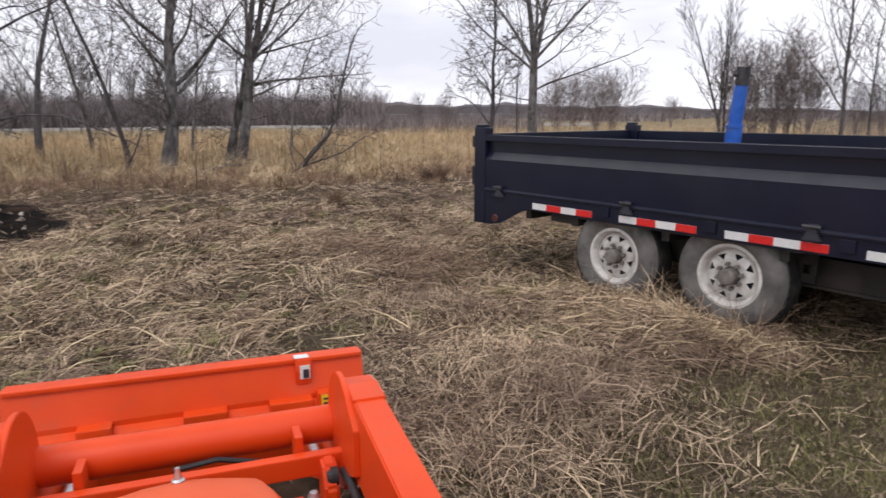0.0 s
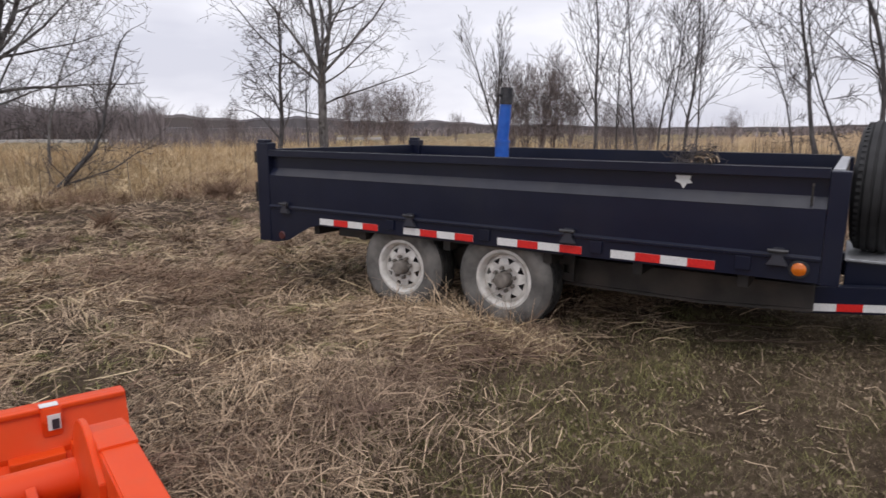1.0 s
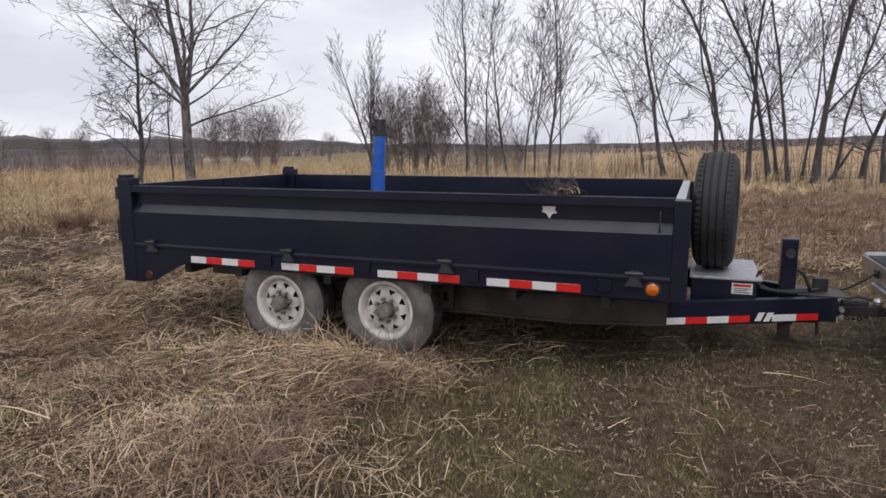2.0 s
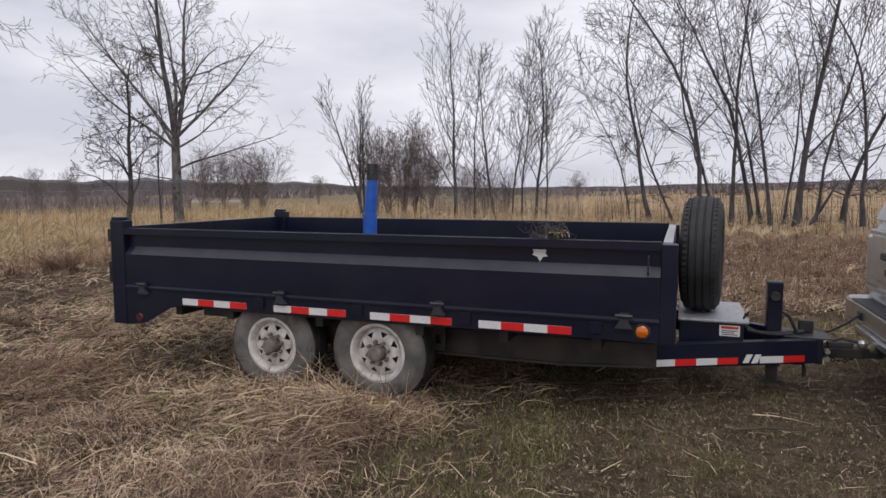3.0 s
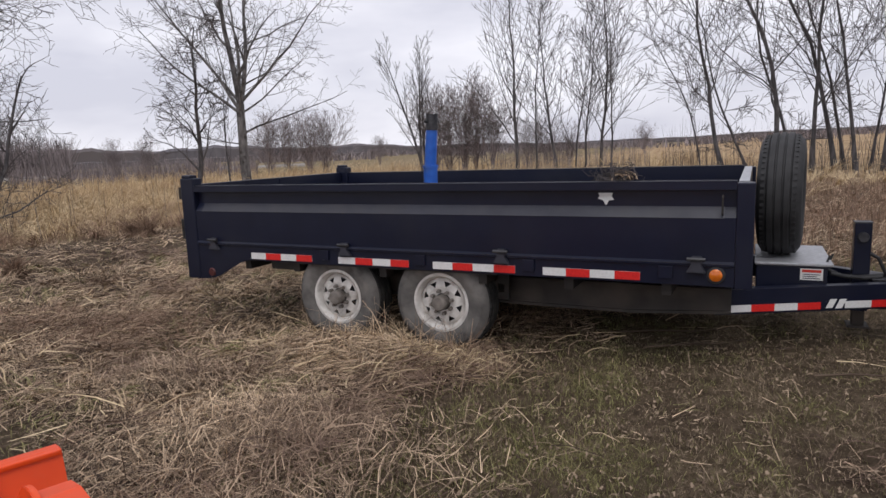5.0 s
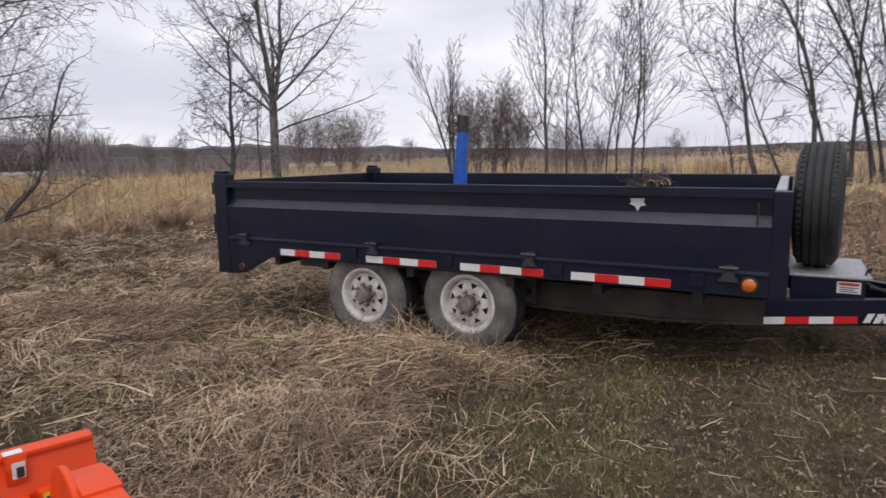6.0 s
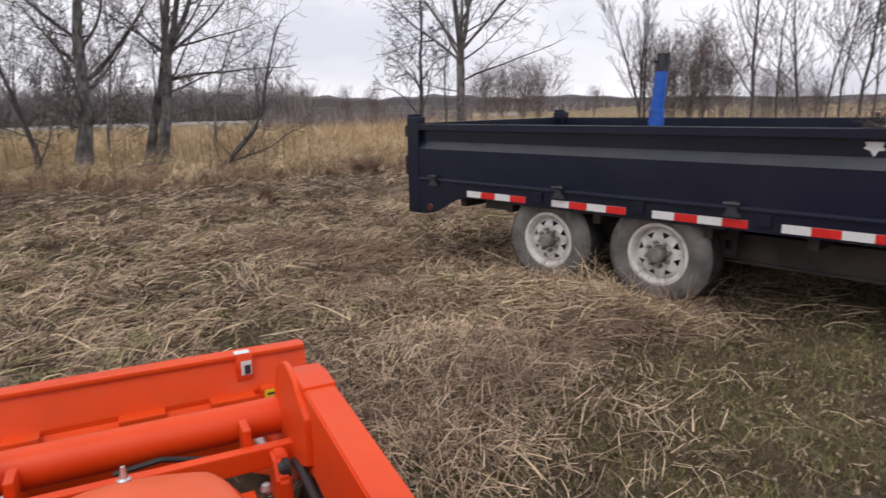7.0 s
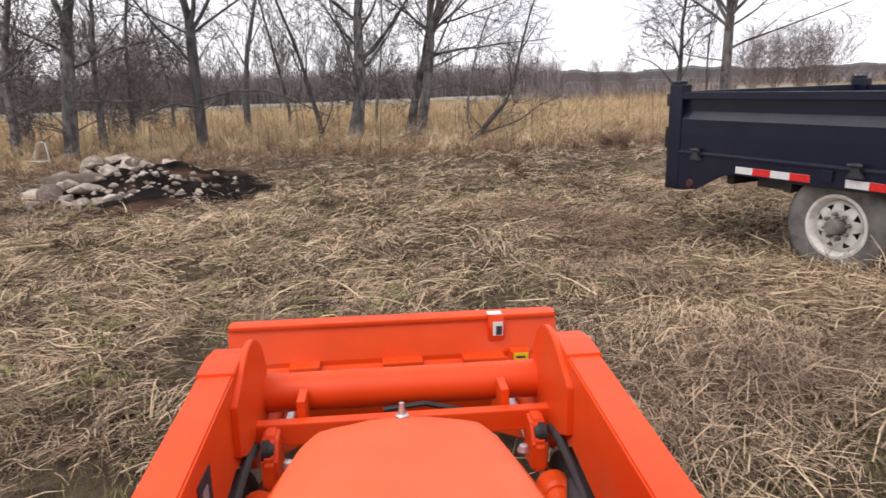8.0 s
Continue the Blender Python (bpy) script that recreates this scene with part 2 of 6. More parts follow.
def tube(points, radii, sides=8, bm=None):
    """A round bar along points, its radius a number or one for each point."""
    own = bm if bm is not None else bmesh.new()
    pts = [Vector(p) for p in points]
    if not hasattr(radii, "__len__"):
        radii = [radii] * len(pts)
    rings, up = [], Vector((0.31, 0.17, 0.93))
    for i, p in enumerate(pts):
        d = (pts[min(i + 1, len(pts) - 1)] - pts[max(i - 1, 0)]).normalized()
        u = d.cross(up)
        if u.length < 0.05:
            u = d.cross(Vector((1, 0, 0)))
        u.normalize()
        v = d.cross(u)
        rings.append([own.verts.new(p + radii[i] * (math.cos(2 * math.pi * k / sides) * u + math.sin(2 * math.pi * k / sides) * v)) for k in range(sides)])
    for a, b in zip(rings, rings[1:]):
        for k in range(sides):
            own.faces.new((a[k], a[(k + 1) % sides], b[(k + 1) % sides], b[k]))
    own.faces.new(rings[0][::-1])
    own.faces.new(rings[-1])
    return own


def beam(a, b, width, height, bevel=0.004, bm=None, t=0.0):
    """A square bar from a to b, upright in section."""
    a, b = Vector(a), Vector(b)
    d = b - a
    side = Vector((-d.y, d.x, 0)).normalized() if Vector((d.x, d.y, 0)).length > 1e-4 else Vector((0, 1, 0))
    top = d.normalized().cross(side)
    if top.z < 0:
        top = -top
    m = Matrix((d.normalized(), side, top)).transposed().to_4x4()
    m.translation = a
    return box(0, d.length, -width / 2, width / 2, -height / 2, height / 2, bevel, bm, m)


# ---- the lie of the land ----
EYE_XY = (4.25, -3.95)


def smooth_step(a, b, v):
    t = np.clip((v - a) / (b - a), 0, 1)
    return t * t * (3 - 2 * t)


def waves(x, y, size, seed):
    """Smooth pseudo-random waves, -1 to 1, for arrays."""
    r = np.random.RandomState(seed)
    total = np.zeros_like(np.asarray(x, float))
    for k in range(7):
        a, ph, f = r.uniform(0, 2 * np.pi), r.uniform(0, 2 * np.pi), r.uniform(0.6, 1.7) / size
        total = total + np.sin(2 * np.pi * f * (x * np.cos(a) + y * np.sin(a)) + ph + 0.8 * np.sin(2 * np.pi * f * 0.6 * (y * np.cos(a) - x * np.sin(a)) + ph * 1.7))
    return total / 4.0


def land(x, y):
    """Height of the ground: level by the trailer, rising gently outward."""
    x, y = np.asarray(x, float), np.asarray(y, float)
    d = np.hypot(x - EYE_XY[0], y - EYE_XY[1])
    slope = 0.010 + 0.010 * smooth_step(0.15, 0.75, -(x - EYE_XY[0]) / np.maximum(d, 0.1))
    z = slope * np.where(d < 12, np.maximum(d - 5, 0) ** 2 / 14, d - 8.5)
    z = z - 0.5 * slope * np.maximum(d - 120, 0)
    z = z + 0.018 * waves(x, y, 1.6, 3) * smooth_step(1.0, 4.0, d) + 0.06 * waves(x, y, 7.0, 4) * smooth_step(8, 16, d)
    return z


def spot(x, y, lift=0.0):
    return Vector((x, y, float(land(x, y)) + lift))


# ---- ground ----
def polar_ground():
    radii = np.concatenate([np.linspace(0.0, 14, 120), 14 * (3000 / 14) ** np.linspace(0.008, 1, 110)])
    turns = np.linspace(0, 2 * np.pi, 361)[:-1]
    rr, aa = np.meshgrid(radii[1:], turns, indexing="ij")
    x, y = EYE_XY[0] + rr * np.cos(aa), EYE_XY[1] + rr * np.sin(aa)
    verts = np.stack([x, y, land(x, y)], -1).reshape(-1, 3)
    n, k = len(turns), len(radii) - 1
    i, j = np.meshgrid(np.arange(k - 1), np.arange(n), indexing="ij")
    a = i * n + j
    b = i * n + (j + 1) % n
    faces = np.stack([a, a + n, b + n, b], -1).reshape(-1, 4)
    me = bpy.data.meshes.new("ground")
    centre = len(verts)
    verts = np.vstack([verts, [[EYE_XY[0], EYE_XY[1], float(land(*EYE_XY))]]])
    fan = [(centre, int(q), int((q + 1) % n)) for q in range(n)]
    me.from_pydata(verts.tolist(), [], faces.tolist() + fan)
    me.polygons.foreach_set("use_smooth", [True] * len(me.polygons))
    return me


def green_amount(x, y):
    """How green the short turf is: strong on the driven track beside the trailer, in patches elsewhere."""
    track = smooth_step(-0.7, 0.5, (x - 2.75) - 0.30 * (y + 1.0) + 0.35 * waves(x, y, 1.7, 23)) * smooth_step(3.4, 2.0, y) * smooth_step(-7.5, -4.0, y)
    patch = smooth_step(0.15, 0.85, waves(x, y, 2.3, 21)) * 0.45
    strip = smooth_step(2.4, 0.6, np.abs(np.hypot(x - EYE_XY[0], y - EYE_XY[1]) - 12.2)) * smooth_step(-1.0, -5.0, x) * 0.28 * smooth_step(-0.3, 0.5, waves(x, y, 1.9, 27))
    tail = smooth_step(1.2, 0.3, np.abs(y - 3.4)) * smooth_step(4.6, 5.4, x) * 0.9
    return np.clip(np.maximum.reduce([track * (0.78 + 0.35 * waves(x, y, 1.3, 22)), patch, strip, tail]), 0, 1)


def tall_amount(x, y):
    """Where the tall golden grass stands: beyond a ragged edge round the clearing."""
    d = np.hypot(x - EYE_XY[0], y - EYE_XY[1])
    wob = 1.3 * waves(x, y, 5.0, 31)
    edge_left = 15.2 + wob
    edge_back = 10.2 + wob
    edge_right = 8.4 + 0.5 * wob
    t = smooth_step(-6, 0, x)
    u = smooth_step(3.0, 5.5, x)
    edge = edge_left * (1 - t) + edge_back * t
    edge = edge * (1 - u) + edge_right * u
    return smooth_step(-1.8, 2.4, d - edge) * (1 - 0.5 * u * smooth_step(26, 18, d))


def near_right(x, y):
    """The trampled russet ground between the clearing and the thicket."""
    d = np.hypot(x - EYE_XY[0], y - EYE_XY[1])
    return smooth_step(0.5, 4.0, x) * smooth_step(25, 15, d + 2.0 * waves(x, y, 4.0, 34))


def ground_material():
    m = bpy.data.materials.new("meadow_soil")
    m.use_nodes = True
    n, l = m.node_tree.nodes, m.node_tree.links
    b = n["Principled BSDF"]
    co = n.new("ShaderNodeTexCoord")

    def noise_of(scale, detail=6.0, rough=0.6):
        t = n.new("ShaderNodeTexNoise")
        t.inputs["Scale"].default_value, t.inputs["Detail"].default_value, t.inputs["Roughness"].default_value = scale, detail, rough
        l.new(co.outputs["Object"], t.inputs["Vector"])
        return t.outputs["Fac"]

    def ramp(fac, stops):
        r = n.new("ShaderNodeValToRGB")
        while len(r.color_ramp.elements) < len(stops):
            r.color_ramp.elements.new(0.5)
        for e, (p, c) in zip(r.color_ramp.elements, stops):
            e.position, e.color = p, (*c, 1)
        l.new(fac, r.inputs["Fac"])
        return r.outputs[0]

    def mix(fac, a, c):
        x = n.new("ShaderNodeMix")
        x.data_type = "RGBA"
        l.new(fac, x.inputs[0])
        l.new(a, x.inputs[6])
        l.new(c, x.inputs[7])
        return x.outputs[2]

    soil = ramp(noise_of(7, 10, 0.75), [(0.3, (0.022, 0.015, 0.011)), (0.5, (0.068, 0.047, 0.035)), (0.72, (0.20, 0.149, 0.110))])
    green = ramp(noise_of(9, 10, 0.75), [(0.3, (0.042, 0.031, 0.019)), (0.5, (0.125, 0.094, 0.059)), (0.72, (0.28, 0.212, 0.145))])
    gold = ramp(noise_of(0.35, 10, 0.7), [(0.3, (0.20, 0.128, 0.072)), (0.5, (0.35, 0.245, 0.142)), (0.7, (0.47, 0.35, 0.215))])
    za = n.new("ShaderNodeAttribute")
    za.attribute_name = "turf"
    zb = n.new("ShaderNodeAttribute")
    zb.attribute_name = "meadow"
    c = mix(za.outputs["Fac"], soil, green)
    c = mix(zb.outputs["Fac"], c, gold)
    zc = n.new("ShaderNodeAttribute")
    zc.attribute_name = "pasture"
    far = ramp(noise_of(0.06, 8, 0.6), [(0.35, (0.15, 0.125, 0.07)), (0.65, (0.24, 0.185, 0.11))])
    c = mix(zc.outputs["Fac"], c, far)
    l.new(c, b.inputs["Base Color"])
    b.inputs["Roughness"].default_value = 0.95
    b.inputs["Specular IOR Level"].default_value = 0.1
    bp = n.new("ShaderNodeBump")
    bp.inputs["Strength"].default_value, bp.inputs["Distance"].default_value = 0.9, 0.04
    l.new(noise_of(22, 10, 0.8), bp.inputs["Height"])
    l.new(bp.outputs[0], b.inputs["Normal"])
    return m


ground_mesh = polar_ground()
ground = tagged(new("ground", ground_mesh), "rough clearing of flattened straw and thin turf", "ground", kind="structure")
gco = np.zeros(len(ground_mesh.vertices) * 3)
ground_mesh.vertices.foreach_get("co", gco)
gx, gy = gco[0::3], gco[1::3]
gd = np.hypot(gx - EYE_XY[0], gy - EYE_XY[1])
for key, values in (
    ("turf", green_amount(gx, gy)),
    ("meadow", tall_amount(gx, gy) * (1 - 0.7 * near_right(gx, gy))),
    ("pasture", smooth_step(42, 50, gd + 4 * waves(gx, gy, 30, 33)) * smooth_step(-6, -14, gx) * 0.9),
):
    ground_mesh.attributes.new(key, "FLOAT", "POINT").data.foreach_set("value", np.ascontiguousarray(values, dtype=np.float32))
ground_mesh.materials.append(ground_material())


# ---- dump trailer ----
trailer = thing("dump_trailer", "black steel deck-over dump trailer with low sides, parked in flattened straw", "trailer", m=pose(0, 0, 0, 0, 1.24, 0))
BED_TOP, BED_LOW, DECK_W, BED_L = 1.262, 0.655, 2.33, 4.17


def side_wall(y, out):
    """The rolled side: rail on top, a sloped rib, a ledge above the lower rail. out: -1 faces away from the bed at y = 0."""
    o = lambda v: y + out * v
    outline = [(o(0.012), BED_LOW), (o(0.012), 0.772), (o(0.026), 0.776), (o(0.026), 0.786), (o(0.008), 0.80), (o(0.010), 0.93), (o(0.010), 1.052), (o(-0.036), 1.112), (o(-0.036), 1.208), (o(0.014), 1.212), (o(0.014), BED_TOP), (o(-0.05), BED_TOP), (o(-0.05), 1.205), (o(-0.045), BED_LOW)]
    return prism(outline, "x", 0.02, BED_L)


near_wall = part("side_wall", side_wall(0.0, -1), M_BLACK, trailer, "black rolled steel side with a sloped rib")
far_wall = part("side_wall", side_wall(DECK_W, 1), M_BLACK, trailer)
# thin sheet over the rib's slope, coloured lighter to stand for reflected sky
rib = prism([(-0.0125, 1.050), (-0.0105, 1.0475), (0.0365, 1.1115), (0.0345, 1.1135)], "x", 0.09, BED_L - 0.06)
part("side_rib", rib, M_SHEEN_GREY, near_wall, "sloped face of the rib, its sky sheen put into the colour")
part("ledge_wear", box(0.3, BED_L - 0.02, -0.0265, -0.012, 0.7865, 0.7885), M_GREYCAP, near_wall, "worn pale ledge line")
bm = box(0.02, BED_L, 0.002, 0.02, 1.2635, 1.266)
part("worn_edge", bm, M_GREYCAP, near_wall, "bare worn steel along the rail")
part("worn_edge", box(0.0, BED_L, DECK_W - 0.02, DECK_W - 0.002, 1.2635, 1.266), M_GREYCAP, far_wall)
part("floor_plate", box(-0.08, BED_L, 0.05, DECK_W - 0.05, 0.665, 0.70), M_FRAME, trailer)
front = part("front_wall", box(BED_L + 0.003, 4.235, 0.10, DECK_W - 0.10, BED_LOW, 1.245, 0.006), M_BLACK, trailer)
part("cap_strip", box(BED_L + 0.006, 4.232, 0.11, DECK_W - 0.11, 1.247, 1.255, 0.002), M_TREAD, front, "bare metal strip on the front wall")
for y0 in (-0.012, DECK_W - 0.09):
    part("corner_post", box(BED_L + 0.002, 4.265, y0, y0 + 0.105, 0.645, 1.25, 0.008), M_BLACK, trailer)
for y0, sgn in ((-0.016, 1), (DECK_W - 0.084, 1)):
    post = part("corner_post", box(-0.127, 0.018, y0, y0 + 0.1, 0.47, 1.325, 0.01), M_BLACK, trailer)
    part("post_cap", box(-0.12, -0.02, y0 + 0.01, y0 + 0.09, 1.32, 1.352, 0.01), M_BLACK, post)
    for zz in (1.20, 0.93, 0.86):
        part("gate_hinge", lathe([(0.0, -0.05), (0.026, -0.05), (0.026, 0.05), (0.0, 0.05)], "z", 12, (-0.148, y0 + 0.03, zz), closed=False), M_FRAME, post)
gate_y = (0.09, DECK_W / 2, DECK_W - 0.09)
for a, b in zip(gate_y, gate_y[1:]):
    gate = part("tail_gate", box(-0.10, -0.055, a + 0.004, b - 0.004, BED_LOW, 1.27, 0.006), M_BLACK, trailer)
    for q in (0.3, 0.7):
        yy = a + (b - a) * q
        part("stiffener", box(-0.13, -0.1, yy - 0.03, yy + 0.03, 0.70, 1.22, 0.005), M_BLACK, gate)
# rear skirt plates with the cut-away lower edge
for y0 in (-0.010, DECK_W - 0.008):
    sk = part("rear_skirt", prism([(0.02, 0.472), (0.10, 0.476), (0.22, 0.50), (0.36, 0.575), (0.47, 0.63), (0.575, 0.653), (0.575, 0.664), (0.02, 0.664)], "y", y0, y0 + 0.018), M_BLACK, trailer)
    part("marker_lamp", lathe([(0.0, y0 - 0.012), (0.03, y0 - 0.012), (0.036, y0 - 0.002), (0.036, y0 + 0.002)], "y", 20, (0.15, 0, 0.535), closed=False), M_REDLENS, sk, "dull red marker lamp")
# hold-down hinges on the lower rail
for xx in (0.215, 1.525, 2.769, 3.969):
    h = part("side_hinge", prism([(xx - 0.055, 0.735), (xx + 0.055, 0.735), (xx + 0.03, 0.775), (xx + 0.03, 0.83), (xx - 0.025, 0.83), (xx - 0.03, 0.775)], "y", -0.045, -0.014, 0.003), M_SHEEN_GREY, trailer)
    part("hinge_pin", tube([(xx - 0.05, -0.048, 0.815), (xx + 0.05, -0.048, 0.815)], 0.012, 8), M_GREYCAP, h)
for xx in (1.33, 2.155, 2.953, 3.80):
    part("stake_pocket", box(xx - 0.04, xx + 0.04, -0.028, -0.0125, 0.69, 0.765, 0.003), M_BLACK, trailer)
# welded grab hoop and small scars on the side
part("latch_hoop", tube([(4.10, -0.004, 1.07), (4.10, -0.03, 1.08), (4.10, -0.03, 1.17), (4.10, -0.012, 1.18)], 0.006, 6), M_FRAME, near_wall)
# reflective strips: four blocks each
for x0 in (0.60, 1.453, 2.252, 3.047):
    strip = part("reflective_strip", box(x0, x0 + 0.607, -0.0148, -0.0125, 0.668, 0.719), M_WHITE, trailer, "white and red reflective strip")
    for k in range(4):
        part("tape_block", box(x0 + 0.152 * k + 0.001, x0 + 0.152 * (k + 1) - 0.001, -0.0172, -0.015, 0.6685, 0.7185), M_RED if k % 2 else M_WHITE, strip, "red block" if k % 2 else "")
lamp = part("amber_lamp", lathe([(0.0, -0.036), (0.026, -0.034), (0.036, -0.026), (0.036, -0.013)], "y", 24, (4.075, 0, 0.722), closed=False), M_AMBER, trailer, "round amber side marker", smooth=True)
part("lamp_ring", lathe([(0.037, -0.013), (0.037, -0.024), (0.048, -0.022), (0.052, -0.013)], "y", 24, (4.075, 0, 0.722)), M_DARK, lamp)
part("brand_patch", prism([(3.37, 1.195), (3.50, 1.195), (3.49, 1.165), (3.512, 1.14), (3.468, 1.135), (3.44, 1.095), (3.412, 1.135), (3.366, 1.15), (3.382, 1.17)], "y", 0.034, 0.0325, m=Matrix.Translation((3.44, 0, 1.155)) @ Matrix.Scale(0.68, 4, (1, 0, 0)) @ Matrix.Scale(0.78, 4, (0, 0, 1)) @ Matrix.Translation((-3.44, 0, -1.145))), M_LABEL, trailer, "torn white sticker")
# chassis
for y0 in (0.40, DECK_W - 0.40):
    bm = box(0.92, 4.15, y0 - 0.05, y0 + 0.05, 0.545, 0.565, 0.002)
    prism([(0.92, 0.365), (3.55, 0.365), (4.15, 0.405), (4.15, 0.425), (3.55, 0.385), (0.92, 0.385)], "y", y0 - 0.05, y0 + 0.05, 0.002, bm)
    prism([(0.92, 0.385), (3.55, 0.385), (4.15, 0.425), (4.15, 0.545), (0.92, 0.545)], "y", y0 - 0.03, y0 + 0.03, 0.0, bm)
    part("main_rail", bm, M_RAIL, trailer, "dusty brown-black chassis rail")
for xx in (0.5, 1.0, 1.8, 2.6, 3.2, 3.8):
    part("cross_member", box(xx - 0.03, xx + 0.03, 0.05, DECK_W - 0.05, 0.57, 0.66, 0.003), M_FRAME, trailer)
part("fender_plate", box(0.88, 2.72, 0.0, 0.36, 0.645, 0.653), M_FRAME, trailer)
part("rear_block", box(0.74, 0.96, 0.06, 0.32, 0.58, 0.64, 0.004), M_FRAME, trailer)
bracket = box(2.60, 2.635, 0.24, 0.27, 0.42, 0.645, 0.002)
for x0, x1, z0, z1 in ((2.635, 2.72, 0.42, 0.475), (2.635, 2.72, 0.535, 0.645), (2.685, 2.72, 0.475, 0.535)):
    box(x0, x1, 0.24, 0.27, z0, z1, 0.002, bracket)
part("spring_bracket", bracket, M_FRAME, trailer, "dusty bracket plate with a square hole")


def wheel(x, y, out, parent):
    """A tyre on a white eight-spoke pressed rim; out -1 shows its face towards -y."""
    R, z = 0.372, 0.36 + 0.0217 * x
    f = lambda v: y + out * v
    ty = part("tyre", lathe([(0.215, f(-0.004)), (0.235, f(0.008)), (0.30, f(0.014)), (0.335, f(0.005)), (0.352, f(-0.012)), (R - 0.004, f(-0.036)), (R, f(-0.045)), (R, f(-0.075)), (R - 0.009, f(-0.077)), (R - 0.009, f(-0.085)), (R + 0.002, f(-0.087)), (R + 0.002, f(-0.112)), (R - 0.009, f(-0.114)), (R - 0.009, f(-0.122)), (R + 0.002, f(-0.124)), (R + 0.002, f(-0.150)), (R - 0.009, f(-0.152)), (R - 0.009, f(-0.160)), (R, f(-0.162)), (R - 0.004, f(-0.205)), (0.345, f(-0.235)), (0.22, f(-0.235)), (0.205, f(-0.22)), (0.205, f(-0.02))], "y", 56, (x, 0, z)), M_TREADRUBBER, parent, "radial tyre with dark tread", smooth=True)
    part("sidewall", lathe([(0.216, f(0.0)), (0.235, f(0.012)), (0.262, f(0.016)), (0.265, f(0.0175)), (0.30, f(0.020)), (0.318, f(0.0185)), (0.321, f(0.015)), (0.337, f(0.010)), (0.356, f(-0.008)), (0.366, f(-0.022)), (0.358, f(-0.026)), (0.335, f(-0.004)), (0.235, f(0.0)), (0.216, f(-0.01))], "y", 56, (x, 0, z)), M_TYRE, ty, "dust-caked grey sidewall", smooth=True)
    for k in range(44):
        a = 2 * math.pi * k / 44
        mm = Matrix.Translation((x, 0, z)) @ Matrix.Rotation(a, 4, "Y")
        if k == 0:
            lugs = bmesh.new()
        u0, u1 = sorted((f(-0.028), f(-0.070)))
        box(-0.017, 0.017, u0, u1, R - 0.02, R + 0.003, 0, lugs, mm)
    part("shoulder_lug", lugs, M_TREADRUBBER, ty)["kind"] = "stuff"
    rim = part("rim", lathe([(0.198, f(0.006)), (0.216, f(0.004)), (0.214, f(-0.006)), (0.196, f(-0.010)), (0.182, f(-0.05)), (0.182, f(-0.2)), (0.176, f(-0.2)), (0.174, f(-0.05)), (0.186, f(-0.004))], "y", 48, (x, 0, z)), M_RIM, ty, "dirty white steel rim", smooth=True)
    # pressed disc with eight openings
    d = bmesh.new()
    n = 8
    rad = (0.180, 0.153, 0.110, 0.062)
    dep = (-0.052, -0.030, -0.018, -0.030)
    grid = []
    for i in range(n * 4):
        a = 2 * math.pi * (i + 0.5) / (n * 4)
        ring = []
        for k, (r, h) in enumerate(zip(rad, dep)):
            ring.append(d.verts.new((x + r * math.cos(a), f(h), z + r * math.sin(a))))
        grid.append(ring)
    for i in range(n * 4):
        p, q = grid[i], grid[(i + 1) % (n * 4)]
        for k in range(3):
            if k == 1 and i % 4 == 1:
                d.faces.new((p[1], p[2], q[2]))
                continue
            if k == 1 and i % 4 == 2:
                d.faces.new((p[2], q[2], q[1]))
                continue
            d.faces.new((p[k], p[k + 1], q[k + 1], q[k]))
    bmesh.ops.recalc_face_normals(d, faces=d.faces)
    bmesh.ops.solidify(d, geom=list(d.faces), thickness=0.006)
    part("rim_disc", d, M_RIM, ty, "pressed disc with eight openings")
    bm = lathe([(0.0, f(0.055)), (0.045, f(0.052)), (0.055, f(0.040)), (0.056, f(-0.03)), (0.0, f(-0.03))], "y", 24, (x, 0, z), closed=False)
    hub = part("hub", bm, M_HUB, ty, "grey hub cap")
    for k in range(8):
        a = 2 * math.pi * (k + 0.3) / 8
        part("wheel_nut", lathe([(0.0, f(0.012)), (0.012, f(0.012)), (0.015, f(-0.028)), (0.0, f(-0.028))], "y", 6, (x + 0.082 * math.cos(a), 0, z + 0.082 * math.sin(a)), closed=False), M_HUB, hub)
    part("brake_drum", lathe([(0.0, f(-0.06)), (0.15, f(-0.06)), (0.155, f(-0.18)), (0.0, f(-0.18))], "y", 24, (x, 0, z), closed=False), M_DARK, ty)


for xx in (1.374, 2.268):
    wheel(xx, 0.06, -1, trailer)
    wheel(xx, DECK_W - 0.06, 1, trailer)
    zz = 0.36 + 0.0217 * xx
    part("axle", tube([(xx, 0.2, zz), (xx, DECK_W - 0.2, zz)], 0.04, 10), M_FRAME, trailer)
    for y0 in (0.40, DECK_W - 0.40):
        bm = tube([(xx - 0.38, y0, 0.42), (xx - 0.2, y0, 0.345), (xx, y0, 0.31), (xx + 0.2, y0, 0.345), (xx + 0.38, y0, 0.42)], 0.028, 6)
        part("leaf_spring", bm, M_FRAME, trailer)
